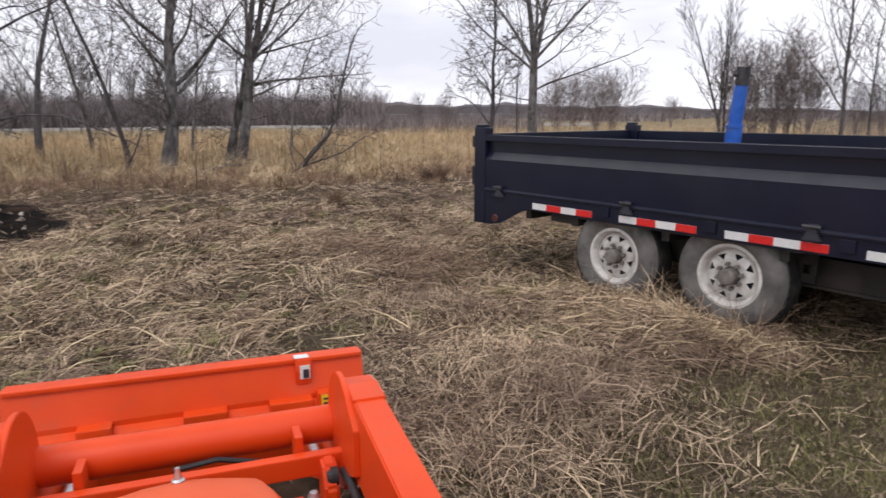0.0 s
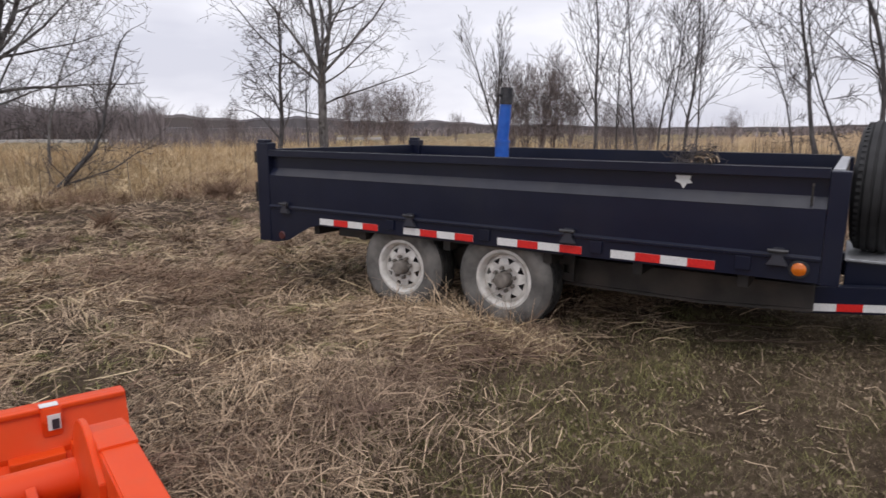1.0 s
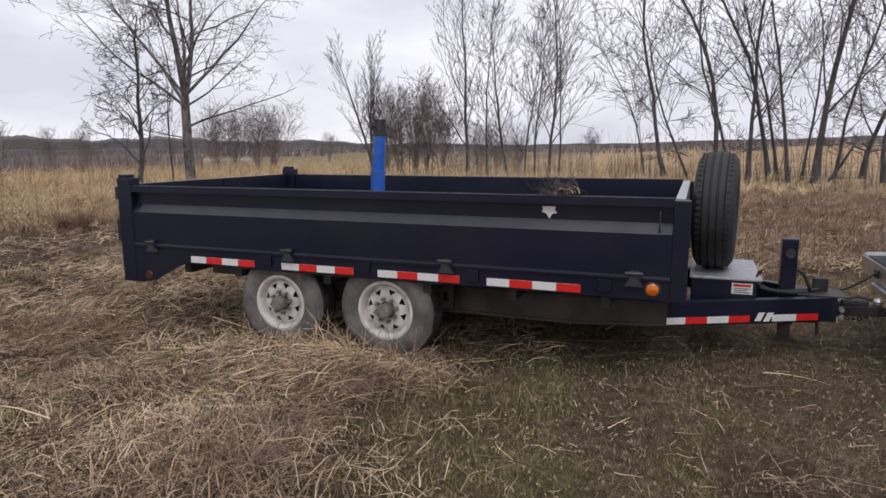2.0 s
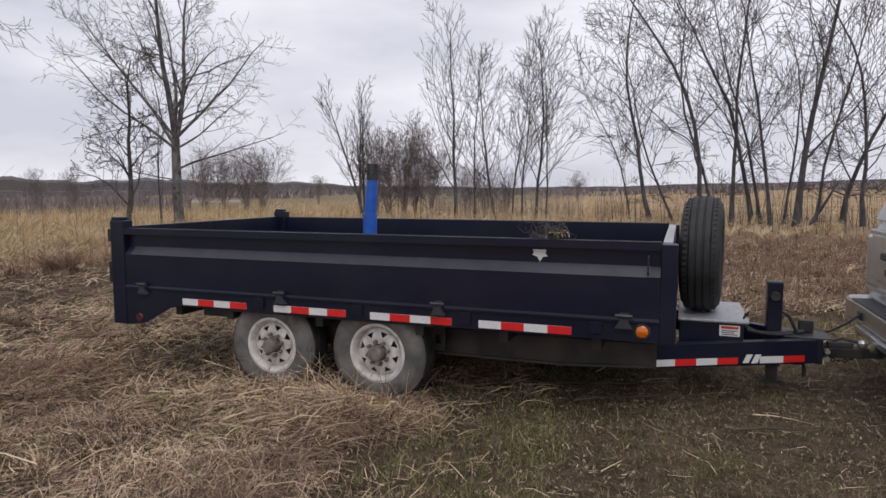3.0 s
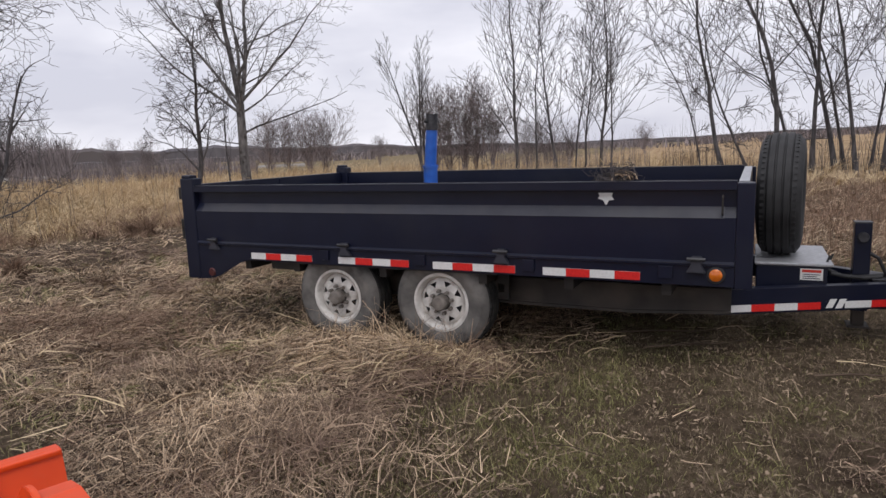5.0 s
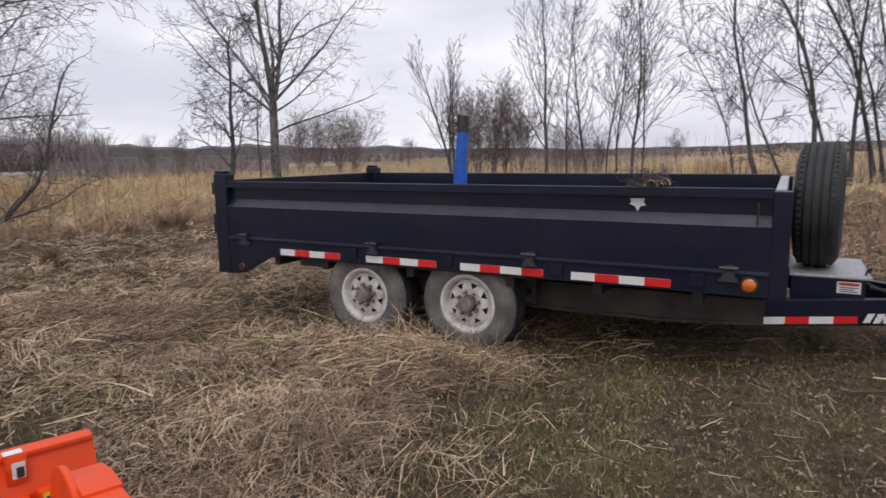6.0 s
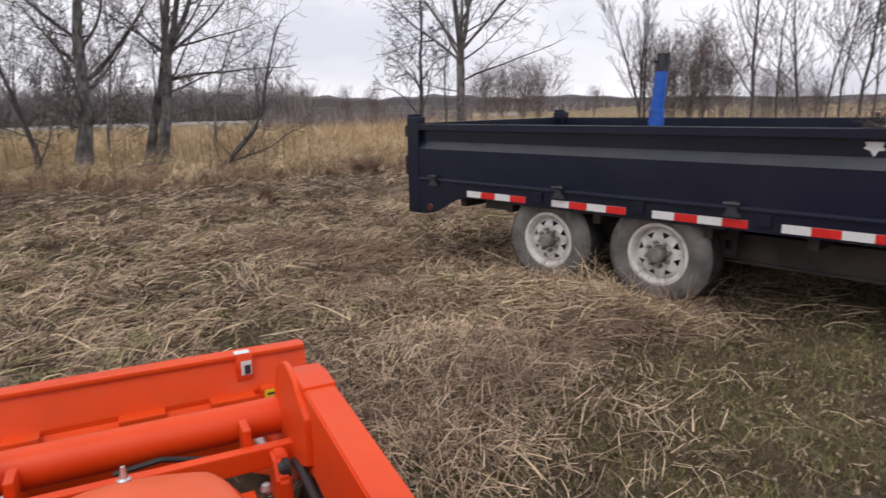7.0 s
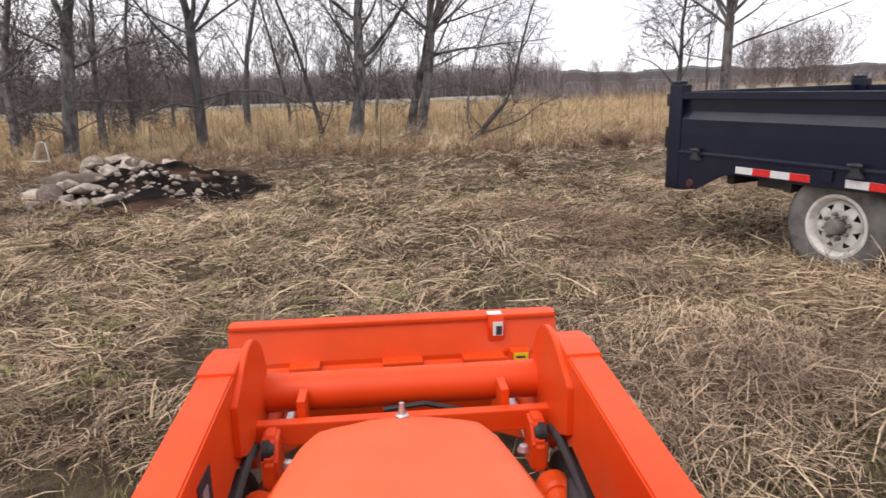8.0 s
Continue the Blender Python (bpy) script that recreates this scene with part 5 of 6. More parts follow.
# fallen leaves on the turf
lx, ly = chosen(17000, 1.2, 8.0, 15, 150, lambda x, y: free(x, y) * (0.3 + 0.7 * green_amount(x, y)))
k = len(lx)
ang = rs.uniform(0, 6.28, k)
root = np.stack([lx, ly, land(lx, ly) + rs.uniform(0.015, 0.06, k)], -1)
dv = np.stack([np.cos(ang), np.sin(ang), rs.normal(0, 0.25, k)], -1) * rs.uniform(0.010, 0.034, k)[:, None]
side = np.stack([-np.sin(ang), np.cos(ang), rs.normal(0, 0.3, k)], -1)
strips("leaf_litter", root, root + dv, np.stack([np.zeros(k), np.zeros(k), rs.uniform(0.004, 0.012, k)], -1), rs.uniform(0.006, 0.018, k), side, M_LEAF, "curled brown fallen leaves on the turf", "leaves")


# ---- bare trees ----
def grow(rng, start, way, length, radius, level, out, style):
    """Adds one branch (points, radii) to out[level] and grows its children."""
    steps = (9, 7, 5, 4, 3)[level]
    p, d = Vector(start), Vector(way).normalized()
    pts, rad = [p.copy()], [radius]
    end = radius * (0.16 if level == 0 else 0.2)
    for i in range(steps):
        wob = style["wobble"] * (style.get("crook", 0.5) if level == 0 else 1.0)
        d = (d + Vector((rng.gauss(0, wob), rng.gauss(0, wob), rng.gauss(0, wob) + style["rise"] * (0.25 if level == 0 else 1.0)))).normalized()
        p = p + d * (length / steps)
        pts.append(p.copy())
        rad.append(radius + (end - radius) * ((i + 1) / steps) ** 0.85)
    out[level].append((pts, rad))
    if level >= style["levels"]:
        return
    n = style["kids"][level]
    n = max(1, int(round(n * rng.uniform(0.75, 1.25))))
    turn = rng.uniform(0, 6.28)
    for k in range(n):
        t = style["first"][level] + (1 - style["first"][level]) * (k + rng.random()) / n
        t = min(t, 0.98)
        f = t * steps
        i = min(int(f), steps - 1)
        q = pts[i].lerp(pts[i + 1], f - i)
        dd = (pts[i + 1] - pts[i]).normalized()
        turn += 2.4 + rng.uniform(-0.5, 0.5)
        side = dd.orthogonal().normalized()
        side.rotate(Matrix.Rotation(turn, 3, dd))
        ang = radians(rng.uniform(*style["angle"]))
        w = dd * math.cos(ang) + side * math.sin(ang)
        sub = style["ratio"][level] * rng.uniform(0.7, 1.2) * length * (1.15 - 0.6 * t)
        r = min(rad[i] * style["thin"], rad[i] * 0.85)
        grow(rng, q, w, sub, max(r * (0.75 + 0.25 * (1 - t)), 0.0045), level + 1, out, style)


def tubes_mesh(name, branches, sides, mat, least=0.0):
    """One mesh of many tapered tubes, built from arrays."""
    V, F, base = [], [], 0
    for pts, rad in branches:
        P = np.array([tuple(p) for p in pts])
        R = np.maximum(np.array(rad), least)
        D = np.gradient(P, axis=0)
        D /= np.linalg.norm(D, axis=1)[:, None] + 1e-9
        U = np.cross(D, (0.31, 0.17, 0.93))
        U /= np.linalg.norm(U, axis=1)[:, None] + 1e-6
        W = np.cross(D, U)
        a = np.arange(sides) * 2 * np.pi / sides
        ring = P[:, None] + R[:, None, None] * (np.cos(a)[None, :, None] * U[:, None] + np.sin(a)[None, :, None] * W[:, None])
        V.append(ring.reshape(-1, 3))
        m = len(P)
        i, j = np.meshgrid(np.arange(m - 1), np.arange(sides), indexing="ij")
        q = np.stack([i * sides + j, i * sides + (j + 1) % sides, (i + 1) * sides + (j + 1) % sides, (i + 1) * sides + j], -1).reshape(-1, 4)
        F.append(q + base)
        base += m * sides
    V, F = np.concatenate(V), np.concatenate(F)
    me = bpy.data.meshes.new(name)
    me.vertices.add(len(V))
    me.vertices.foreach_set("co", np.ascontiguousarray(V, dtype=np.float32).ravel())
    me.loops.add(F.size)
    me.loops.foreach_set("vertex_index", F.astype(np.int32).ravel())
    me.polygons.add(len(F))
    me.polygons.foreach_set("loop_start", np.arange(0, F.size, 4, dtype=np.int32))
    me.polygons.foreach_set("use_smooth", np.ones(len(F), dtype=bool))
    me.update(calc_edges=True)
    me.materials.append(mat)
    return me


SPREADING = dict(levels=4, kids=(9, 7, 4, 2), first=(0.20, 0.2, 0.15, 0.15), angle=(36, 70), ratio=(0.60, 0.52, 0.62, 0.7), thin=0.50, wobble=0.13, rise=0.022)
UPRIGHT = dict(levels=4, kids=(11, 5, 4, 1), first=(0.12, 0.15, 0.15, 0.15), angle=(24, 58), ratio=(0.40, 0.52, 0.62, 0.7), thin=0.36, wobble=0.125, rise=0.05)
TANGLED = dict(levels=3, kids=(12, 6, 4), first=(0.16, 0.15, 0.15), angle=(20, 48), ratio=(0.36, 0.5, 0.6), thin=0.40, wobble=0.14, rise=0.05, crook=0.62)
SLENDER = dict(levels=3, kids=(12, 4, 3), first=(0.16, 0.15, 0.15), angle=(14, 34), ratio=(0.38, 0.5, 0.6), thin=0.44, wobble=0.075, rise=0.06)
SHRUB = dict(levels=3, kids=(6, 4, 3), first=(0.12, 0.15, 0.15), angle=(22, 62), ratio=(0.55, 0.6, 0.7), thin=0.6, wobble=0.12, rise=0.05)


def tree(seed, x, y, height, radius, style, bark, label, lean=(0.0, 0.0), stems=1, group="", name="tree", least=0.0062, fork=0.0, category="tree", twig=None, limbs=(), shoots=0):
    rng = random.Random(seed)
    out = [[] for _ in range(5)]
    for s in range(stems):
        w = Vector((lean[0] + (rng.gauss(0, 0.16) if stems > 1 else 0), lean[1] + (rng.gauss(0, 0.16) if stems > 1 else 0), 1))
        st = Vector((rng.gauss(0, 0.10), rng.gauss(0, 0.10), 0)) if stems > 1 else Vector((0, 0, 0))
        hs = height * (rng.uniform(0.7, 1.0) if stems > 1 else 1.0)
        if fork and stems == 1:
            # a short bole that parts into two or three leaders
            grow(rng, st, w, height * fork, radius, 0, bole := [[] for _ in range(5)], dict(style, levels=0, wobble=0.03))
            pts, rad = bole[0][0]
            rad[:] = [radius * (1.0 - 0.25 * i / (len(rad) - 1)) for i in range(len(rad))]
            out[0].append((pts, rad))
            top = pts[-1]
            a0 = rng.uniform(0, 6.28)
            for q in range(4):
                a = a0 + q * 1.57 + rng.uniform(-0.3, 0.3)
                tilt = (0.06, 0.24, 0.40, 0.55)[q]
                v = w.normalized() + Vector((math.cos(a) * tilt, math.sin(a) * tilt, 0))
                grow(rng, top - Vector((0, 0, 0.1 * q)), v, height * (1 - fork) * (1.0, 0.92, 0.8, 0.75)[q], radius * (0.62, 0.52, 0.44, 0.36)[q], 0, out, style)
        else:
            grow(rng, st, w, hs, radius * (rng.uniform(0.6, 1.0) if stems > 1 else 1.0), 0, out, style)
    # long limbs (height, azimuth, rise, length, radius) and thin low shoots on the bole
    extra = [(h, radians(az), radians(up), ln, r) for h, az, up, ln, r in limbs]
    extra += [(height * rng.uniform(0.06, 0.34), rng.uniform(0, 6.28), rng.uniform(0.1, 0.9), height * rng.uniform(0.08, 0.2), radius * 0.13) for _ in range(shoots)]
    for h, az, up, ln, r in extra:
        pts = out[0][0][0]
        q = min(pts, key=lambda p: abs(p.z - h))
        v = Vector((math.cos(az) * math.cos(up), math.sin(az) * math.cos(up), math.sin(up)))
        grow(rng, q, v, ln, r, 1, out, dict(style, rise=0.0, wobble=0.10))
    # flare at the foot, and a little below the ground
    for pts, rad in out[0][:stems]:
        rad[0] *= 1.35
        pts[0] = pts[0] - Vector((0, 0, 0.12))
    t = thing(name, label, category, group, Matrix.Translation(spot(x, y)))
    tr = new("trunk", tubes_mesh("trunk", out[0], 9, bark))
    tr.parent = t
    limbs = new("limbs", tubes_mesh("limbs", out[1], 6, bark, least))
    limbs.parent = t
    limbs.name = "limb_set"
    fine = out[2] + out[3] + out[4]
    if fine:
        cr = new("crown", tubes_mesh("crown", fine, 3, twig or M_TWIG, least))
        cr.parent = t
        cr["kind"] = "stuff"
    limbs["kind"] = "stuff"
    return t


def from_eye(bearing, d):
    """A place at a bearing (degrees from +x) and distance from the operator."""
    return EYE_XY[0] + d * math.cos(radians(bearing)), EYE_XY[1] + d * math.sin(radians(bearing))


# ---- named trees round the clearing ----
x, y = from_eye(132.9, 26)
tree(101, x, y, 11.5, 0.20, dict(SPREADING, first=(0.10, 0.2, 0.15, 0.15), kids=(9, 6, 4, 2), angle=(28, 60), ratio=(0.42, 0.5, 0.6, 0.7), thin=0.55), M_BARK, "tall bare grey tree forking low with wide limbs", fork=0.30, limbs=((3.2, 223, 42, 5.2, 0.065), (2.2, 43, 24, 4.4, 0.05), (3.3, 43, 46, 5.0, 0.07), (2.9, 48, 30, 3.6, 0.045), (3.4, 215, 58, 5.0, 0.06), (2.0, 228, 10, 2.4, 0.03), (3.0, 300, 35, 3.5, 0.04)))
x, y = from_eye(136.9, 24.5)
tree(102, x, y, 6.0, 0.11, dict(SPREADING, first=(0.16, 0.2, 0.15, 0.15), kids=(17, 6, 4, 2), angle=(30, 58), ratio=(0.30, 0.5, 0.6, 0.7), thin=0.5, crook=0.8), M_BARKDARK, "smaller dark bare tree beside a tall one", least=0.009)
x, y = from_eye(134.3, 27.5)
tree(103, x, y, 4.6, 0.05, SLENDER, M_BARKDARK, "thin dark sapling in golden grass", name="sapling", category="tree")
x, y = from_eye(117.6, 30)
tree(204, x, y, 6.9, 0.09, dict(SLENDER, kids=(14, 6, 3)), M_BARKDARK, "bare tree with many upright stems", stems=3)
for k, (brg, h, r0, ln) in enumerate(((109.3, 9.0, 0.10, -0.01), (107.6, 7.6, 0.06, 0.03), (105.8, 8.6, 0.09, 0.0), (104.3, 7.2, 0.05, -0.05), (103.4, 8.0, 0.06, 0.04), (102.1, 9.0, 0.09, 0.0), (101.3, 8.2, 0.05, 0.05))):
    x, y = from_eye(brg, 26.5 + (k % 3) * 0.9)
    tree(110 + k, x, y, h * 0.87, r0 * 0.85, dict(SLENDER, kids=(16, 5, 3), angle=(20, 44), wobble=0.11, crook=0.62), M_BARKDARK, "slender bare grey poplar standing in golden grass", lean=(ln, 0), group="row of poplars", name="poplar", least=0.0072)
THICKET = ((92.3, 25, 9.5, 0.14, -0.27, 1), (94.0, 27, 7.0, 0.06, -0.12, 1), (90.4, 26, 8.0, 0.08, -0.30, 1), (88.4, 24.5, 10.5, 0.15, -0.19, 1), (87.4, 25.5, 9.5, 0.10, -0.10, 1), (86.1, 24.6, 10.0, 0.13, -0.08, 1), (84.5, 25, 9.6, 0.14, -0.24, 1), (83.9, 25.6, 9.0, 0.10, -0.14, 1), (83.2, 24.6, 9.5, 0.11, 0.01, 1), (82.3, 26, 9.0, 0.08, 0.06, 1), (81.4, 24.4, 11.0, 0.19, 0.03, 1), (80.2, 25, 9.0, 0.09, 0.20, 1), (78.4, 25.5, 9.0, 0.14, 0.05, 1), (77.0, 25, 9.0, 0.12, -0.10, 1), (75.0, 26, 9.5, 0.15, 0.05, 1))
for k, (brg, d, h, r0, ln, st) in enumerate(THICKET):
    x, y = from_eye(brg, d)
    tree(140 + k, x, y, h, r0 * 0.62, dict(TANGLED, crook=0.25 if r0 > 0.18 else 0.62) if k % 3 else dict(TANGLED, angle=(28, 58), ratio=(0.42, 0.5, 0.6)), M_BARKDARK, "bare thicket tree leaning over the dry grass" if abs(ln) > 0.1 else "bare upright thicket tree in the dry grass", lean=(ln, 0), group="thicket trees", shoots=3, least=0.0075)
# the trees behind the stone heap
x, y = from_eye(176.6, 17.6)
tree(171, x, y, 9.0, 0.15, dict(SPREADING, crook=0.8), M_BARKDARK, "bare tree with a forked grey trunk behind the stone heap", fork=0.36, lean=(0.0, 0.09), limbs=((2.3, -88, 52, 4.2, 0.04), (2.8, 80, 40, 3.4, 0.04), (3.0, -80, 30, 2.6, 0.03)), shoots=5)
x, y = from_eye(172.8, 25)
tree(172, x, y, 8.5, 0.13, UPRIGHT, M_BARKDARK, "thin bare tree with an upright trunk")
x, y = from_eye(164.0, 18.6)
tree(173, x, y, 10.0, 0.19, dict(UPRIGHT, crook=0.7, kids=(14, 6, 4, 2)), M_BARK, "pale-barked bare tree leaning slightly in golden grass", lean=(0.02, 0.10), limbs=((2.6, 70, 40, 3.6, 0.05), (3.4, -100, 35, 3.0, 0.04), (2.1, 66, 28, 3.2, 0.04), (2.9, 250, 42, 3.4, 0.045)), shoots=9)
x, y = from_eye(166.5, 21)
tree(174, x, y, 7.5, 0.08, SLENDER, M_BARKDARK, "thin leaning bare tree", lean=(0.0, -0.22))
x, y = from_eye(158.3, 19.5)
tree(175, x, y, 10.0, 0.16, dict(SPREADING, crook=0.7), M_BARK, "grey bare tree leaning with long side limbs", lean=(0.05, 0.24), fork=0.3, limbs=((2.4, 68, 22, 3.6, 0.05), (3.0, 78, 32, 4.0, 0.05), (3.4, 250, 35, 3.2, 0.04), (1.9, 62, 12, 2.8, 0.035), (3.6, 60, 48, 3.8, 0.045)), shoots=8)
x, y = from_eye(159.2, 20.2)
tree(176, x, y, 9.5, 0.14, UPRIGHT, M_BARK, "bare grey trunk beside a leaning tree", lean=(0.05, 0.15), limbs=((2.6, 70, 30, 3.2, 0.04), (2.9, 245, 40, 3.0, 0.04)))
x, y = from_eye(-173.8, 17.5)
tree(177, x, y, 9.5, 0.18, dict(SPREADING, crook=0.8), M_BARK, "thick bare tree with rough grey bark", fork=0.34, lean=(0.0, 0.13), limbs=((2.0, 85, 25, 3.2, 0.04), (2.4, -80, 20, 3.0, 0.04), (1.5, 100, 15, 2.4, 0.03)), shoots=10)
for k, (brg, d, h, r0) in enumerate(((-178.2, 23, 8.0, 0.10), (-176.3, 21, 8.5, 0.12), (-170.5, 20, 9.0, 0.14), (-168.0, 18, 8.5, 0.15), (178.6, 27, 8.0, 0.08), (169.2, 27, 8.0, 0.09), (162.0, 26, 7.5, 0.07), (154.0, 27, 7.0, 0.07))):
    x, y = from_eye(brg, d)
    tree(180 + k, x, y, h, r0 * 0.85, dict(UPRIGHT, crook=0.8), M_BARK, "thin bare tree at the edge of the clearing", group="edge trees", shoots=6)


def dead_wood(name, label, pts, r0, seed, twigs=8, category="branch"):
    """A fallen or broken limb along points, with side shoots."""
    rng = random.Random(seed)
    o = Vector(pts[0])
    P = [Vector(p) - o for p in pts]
    t = thing(name, label, category, m=Matrix.Translation(o))
    n = len(P)
    main = [(P, [r0 * (1 - 0.75 * i / (n - 1)) for i in range(n)])]
    ob = new("limb", tubes_mesh("limb", main, 7, M_BARKDARK))
    ob.parent = t
    side = [[] for _ in range(5)]
    for k in range(twigs):
        i = rng.randrange(1, n)
        w = (P[i] - P[i - 1]).normalized() + Vector((rng.gauss(0, 0.5), rng.gauss(0, 0.5), rng.gauss(0.15, 0.5)))
        grow(rng, P[i - 1].lerp(P[i], rng.random()), w, rng.uniform(0.5, 1.3), r0 * 0.3, 2, side, dict(SPREADING, levels=4))
    tw = new("side_shoot", tubes_mesh("side_shoot", side[2] + side[3] + side[4], 3, M_TWIG, 0.005))
    tw.parent = t
    tw["kind"] = "stuff"
    return t


def along(*rows):
    out = []
    for brg, d, h in rows:
        px, py = from_eye(brg, d)
        out.append(spot(px, py, h))
    return out


dead_wood("broken_limb", "broken dead limb rising crookedly out of the golden grass", along((154.0, 17, 0.0), (152.3, 16.8, 0.5), (150.8, 16.7, 1.0), (150.0, 16.7, 1.5), (149.5, 16.6, 2.15), (148.9, 16.6, 2.8), (148.2, 16.5, 3.4)), 0.065, 61, 22)
dead_wood("broken_limb", "dead branch arching sideways above golden grass", along((153.7, 16.9, 0.15), (151.8, 16.7, 0.35), (149.6, 16.6, 0.55), (147.6, 16.6, 0.95)), 0.035, 62, 8)
dead_wood("broken_limb", "thin dead branch arching low between the trees", along((176.4, 17.5, 1.35), (173.5, 17.2, 1.55), (171.0, 17.0, 1.5), (168.0, 17.0, 1.1), (165.6, 16.9, 0.75)), 0.035, 63, 4)
dead_wood("broken_limb", "thin dead branch hanging low beside a trunk", along((176.6, 17.4, 1.2), (178.5, 17.2, 1.3), (-179.2, 17.0, 1.05), (-177.0, 17.0, 0.95)), 0.03, 64, 4)
dead_wood("fallen_log", "dark fallen log lying in the dry grass", along((162.4, 17.2, 0.06), (161.2, 17.3, 0.10), (160.0, 17.5, 0.15), (158.8, 17.8, 0.22)), 0.08, 65, 2, "log")
dead_wood("fallen_log", "dark broken branch leaning in the thicket", along((80.5, 24, 0.1), (79.6, 24, 0.7), (79.0, 24, 1.2), (78.0, 24, 1.0), (77.0, 24, 1.1)), 0.06, 66, 6, "log")
dead_wood("broken_limb", "dead branch standing up from brown weeds", along((167.8, 16.9, 0.0), (166.8, 16.9, 0.35), (165.9, 16.8, 0.9), (165.5, 16.8, 1.3)), 0.035, 67, 6)

# clumps of shrubs
SHRUBS = ((131.0, 44, 3.4, 9), (129.4, 45, 3.8, 10), (127.6, 44, 4.2, 11), (126.2, 45, 3.8, 9), (116.3, 31, 3.8, 9), (115.2, 32, 4.1, 10), (114.0, 31.5, 4.4, 10), (112.8, 32, 4.0, 10), (111.6, 31, 3.9, 9), (108.3, 30, 2.4, 8), (106.6, 31, 2.4, 8), (104.8, 31, 2.2, 8), (98.6, 62, 2.6, 10), (121.5, 60, 2.5, 9), (140.5, 46, 2.6, 9), (143.0, 50, 2.6, 9), (-171.5, 22, 4.2, 10), (-177.0, 26, 4.0, 10), (180.0, 30, 3.6, 9), (-178.5, 23, 3.4, 9), (177.2, 28, 3.2, 9))
proto = []
for k in range(4):
    proto.append(tree(300 + k, *from_eye(SHRUBS[k][0], SHRUBS[k][1]), 3.8, 0.035, SHRUB, M_BRUSH, "dense bare shrub with many thin grey stems", stems=13, group="bare shrubs", name="shrub", least=0.0065, category="shrub", twig=M_BRUSH))
rng = random.Random(77)
for k, (brg, d, h, st) in enumerate(SHRUBS[4:]):
    s = h / 3.8
    px, py = from_eye(brg, d)
    c = copy_thing(proto[k % 4], Matrix.Translation(spot(px, py)) @ Matrix.Rotation(rng.uniform(0, 6.28), 4, "Z"))
    c.scale = (s * 0.8, s * 0.8, s)

# young woods behind the road
young = [tree(320 + k, *from_eye(150 + 6 * k, 86 + 3 * k), 8.6, 0.065, dict(SLENDER, crook=0.9, wobble=0.10, angle=(20, 44)), M_BARK, "distant bare young tree behind the gravel road", group="far young trees", name="young_tree", least=0.016) for k in range(4)]
for k in range(120):
    brg = rng.uniform(147, 196) if k % 5 else rng.uniform(160, 190)
    px, py = from_eye(brg, rng.uniform(50, 110) if brg > 160 else rng.uniform(80, 120))
    c = copy_thing(young[k % 4], Matrix.Translation(spot(px, py)) @ Matrix.Rotation(rng.uniform(0, 6.28), 4, "Z"))
    s = rng.uniform(0.55, 1.05)
    c.scale = (s, s, s * rng.uniform(0.9, 1.15))
bx, by = chosen(52000, 82, 106, 146, 198, lambda x, y: (0.55 + 0.45 * waves(x, y, 9, 71)) * smooth_step(0.55, 0.75, -(x - EYE_XY[0]) / np.hypot(x - EYE_XY[0], y - EYE_XY[1]) - 0.12))
upright("far_brush", (bx, by), 1.2, 4.6, 0.085, M_BRUSH, "band of bare grey-brown brush behind the road", "brush", 0.30)
bx, by = chosen(50000, 80, 100, 152, 200, lambda x, y: 0.8 + 0.3 * waves(x, y, 6, 74))
upright("far_brush", (bx, by), 0.8, 3.4, 0.10, M_BRUSH, "thick low bare brush behind the road", "brush", 0.7)
bx, by = chosen(9000, 46, 62, 132, 150, lambda x, y: 0.3 + 0.4 * waves(x, y, 7, 72))
upright("far_brush", (bx, by), 0.5, 1.5, 0.06, M_BRUSH, "low bare brush across the meadow", "brush", 0.25)
bx, by = chosen(16000, 90, 150, 60, 132, lambda x, y: smooth_step(0.0, 0.6, waves(x, y, 22, 73)))
upright("far_brush", (bx, by), 0.4, 1.5, 0.2, M_BRUSH, "distant low brush in the meadow", "brush", 0.7)
bx, by = chosen(1100, 17, 34, 98, 111, lambda x, y: smooth_step(24, 27, np.hypot(x - EYE_XY[0], y - EYE_XY[1])))
upright("sapling_stems", (bx, by), 0.5, 2.0, 0.014, M_BRUSH, "thin bare stems between the poplars", "brush", 0.18)

bx, by = chosen(900, 21, 29, 72, 97, lambda x, y: 0.8 + 0 * x)
upright("sapling_stems", (bx, by), 0.4, 2.2, 0.013, M_TWIG, "thin bare shoots between the thicket trunks", "brush", 0.22)
bx, by = chosen(260, 15.5, 24, 150, 196, lambda x, y: 0.8 + 0 * x)
upright("sapling_stems", (bx, by), 0.4, 1.9, 0.012, M_TWIG, "thin bare shoots under the edge trees", "brush", 0.25)

# pale gravel road on a low bank
road = bmesh.new()
ring = []
for a in np.linspace(128, 205, 60):
    sec = []
    for d, up in ((70, -0.3), (71.5, 0.12), (77, 0.20), (80, -0.3)):
        px, py = from_eye(a, d + 5 * math.sin(radians(a * 2.3)))
        sec.append(road.verts.new(spot(px, py, up)))
    ring.append(sec)
for p, q in zip(ring, ring[1:]):
    for k in range(3):
        road.faces.new((p[k], q[k], q[k + 1], p[k + 1]))
tagged(part("road", road, M_ROAD), "pale gravel road crossing behind the meadow", "road", kind="structure")


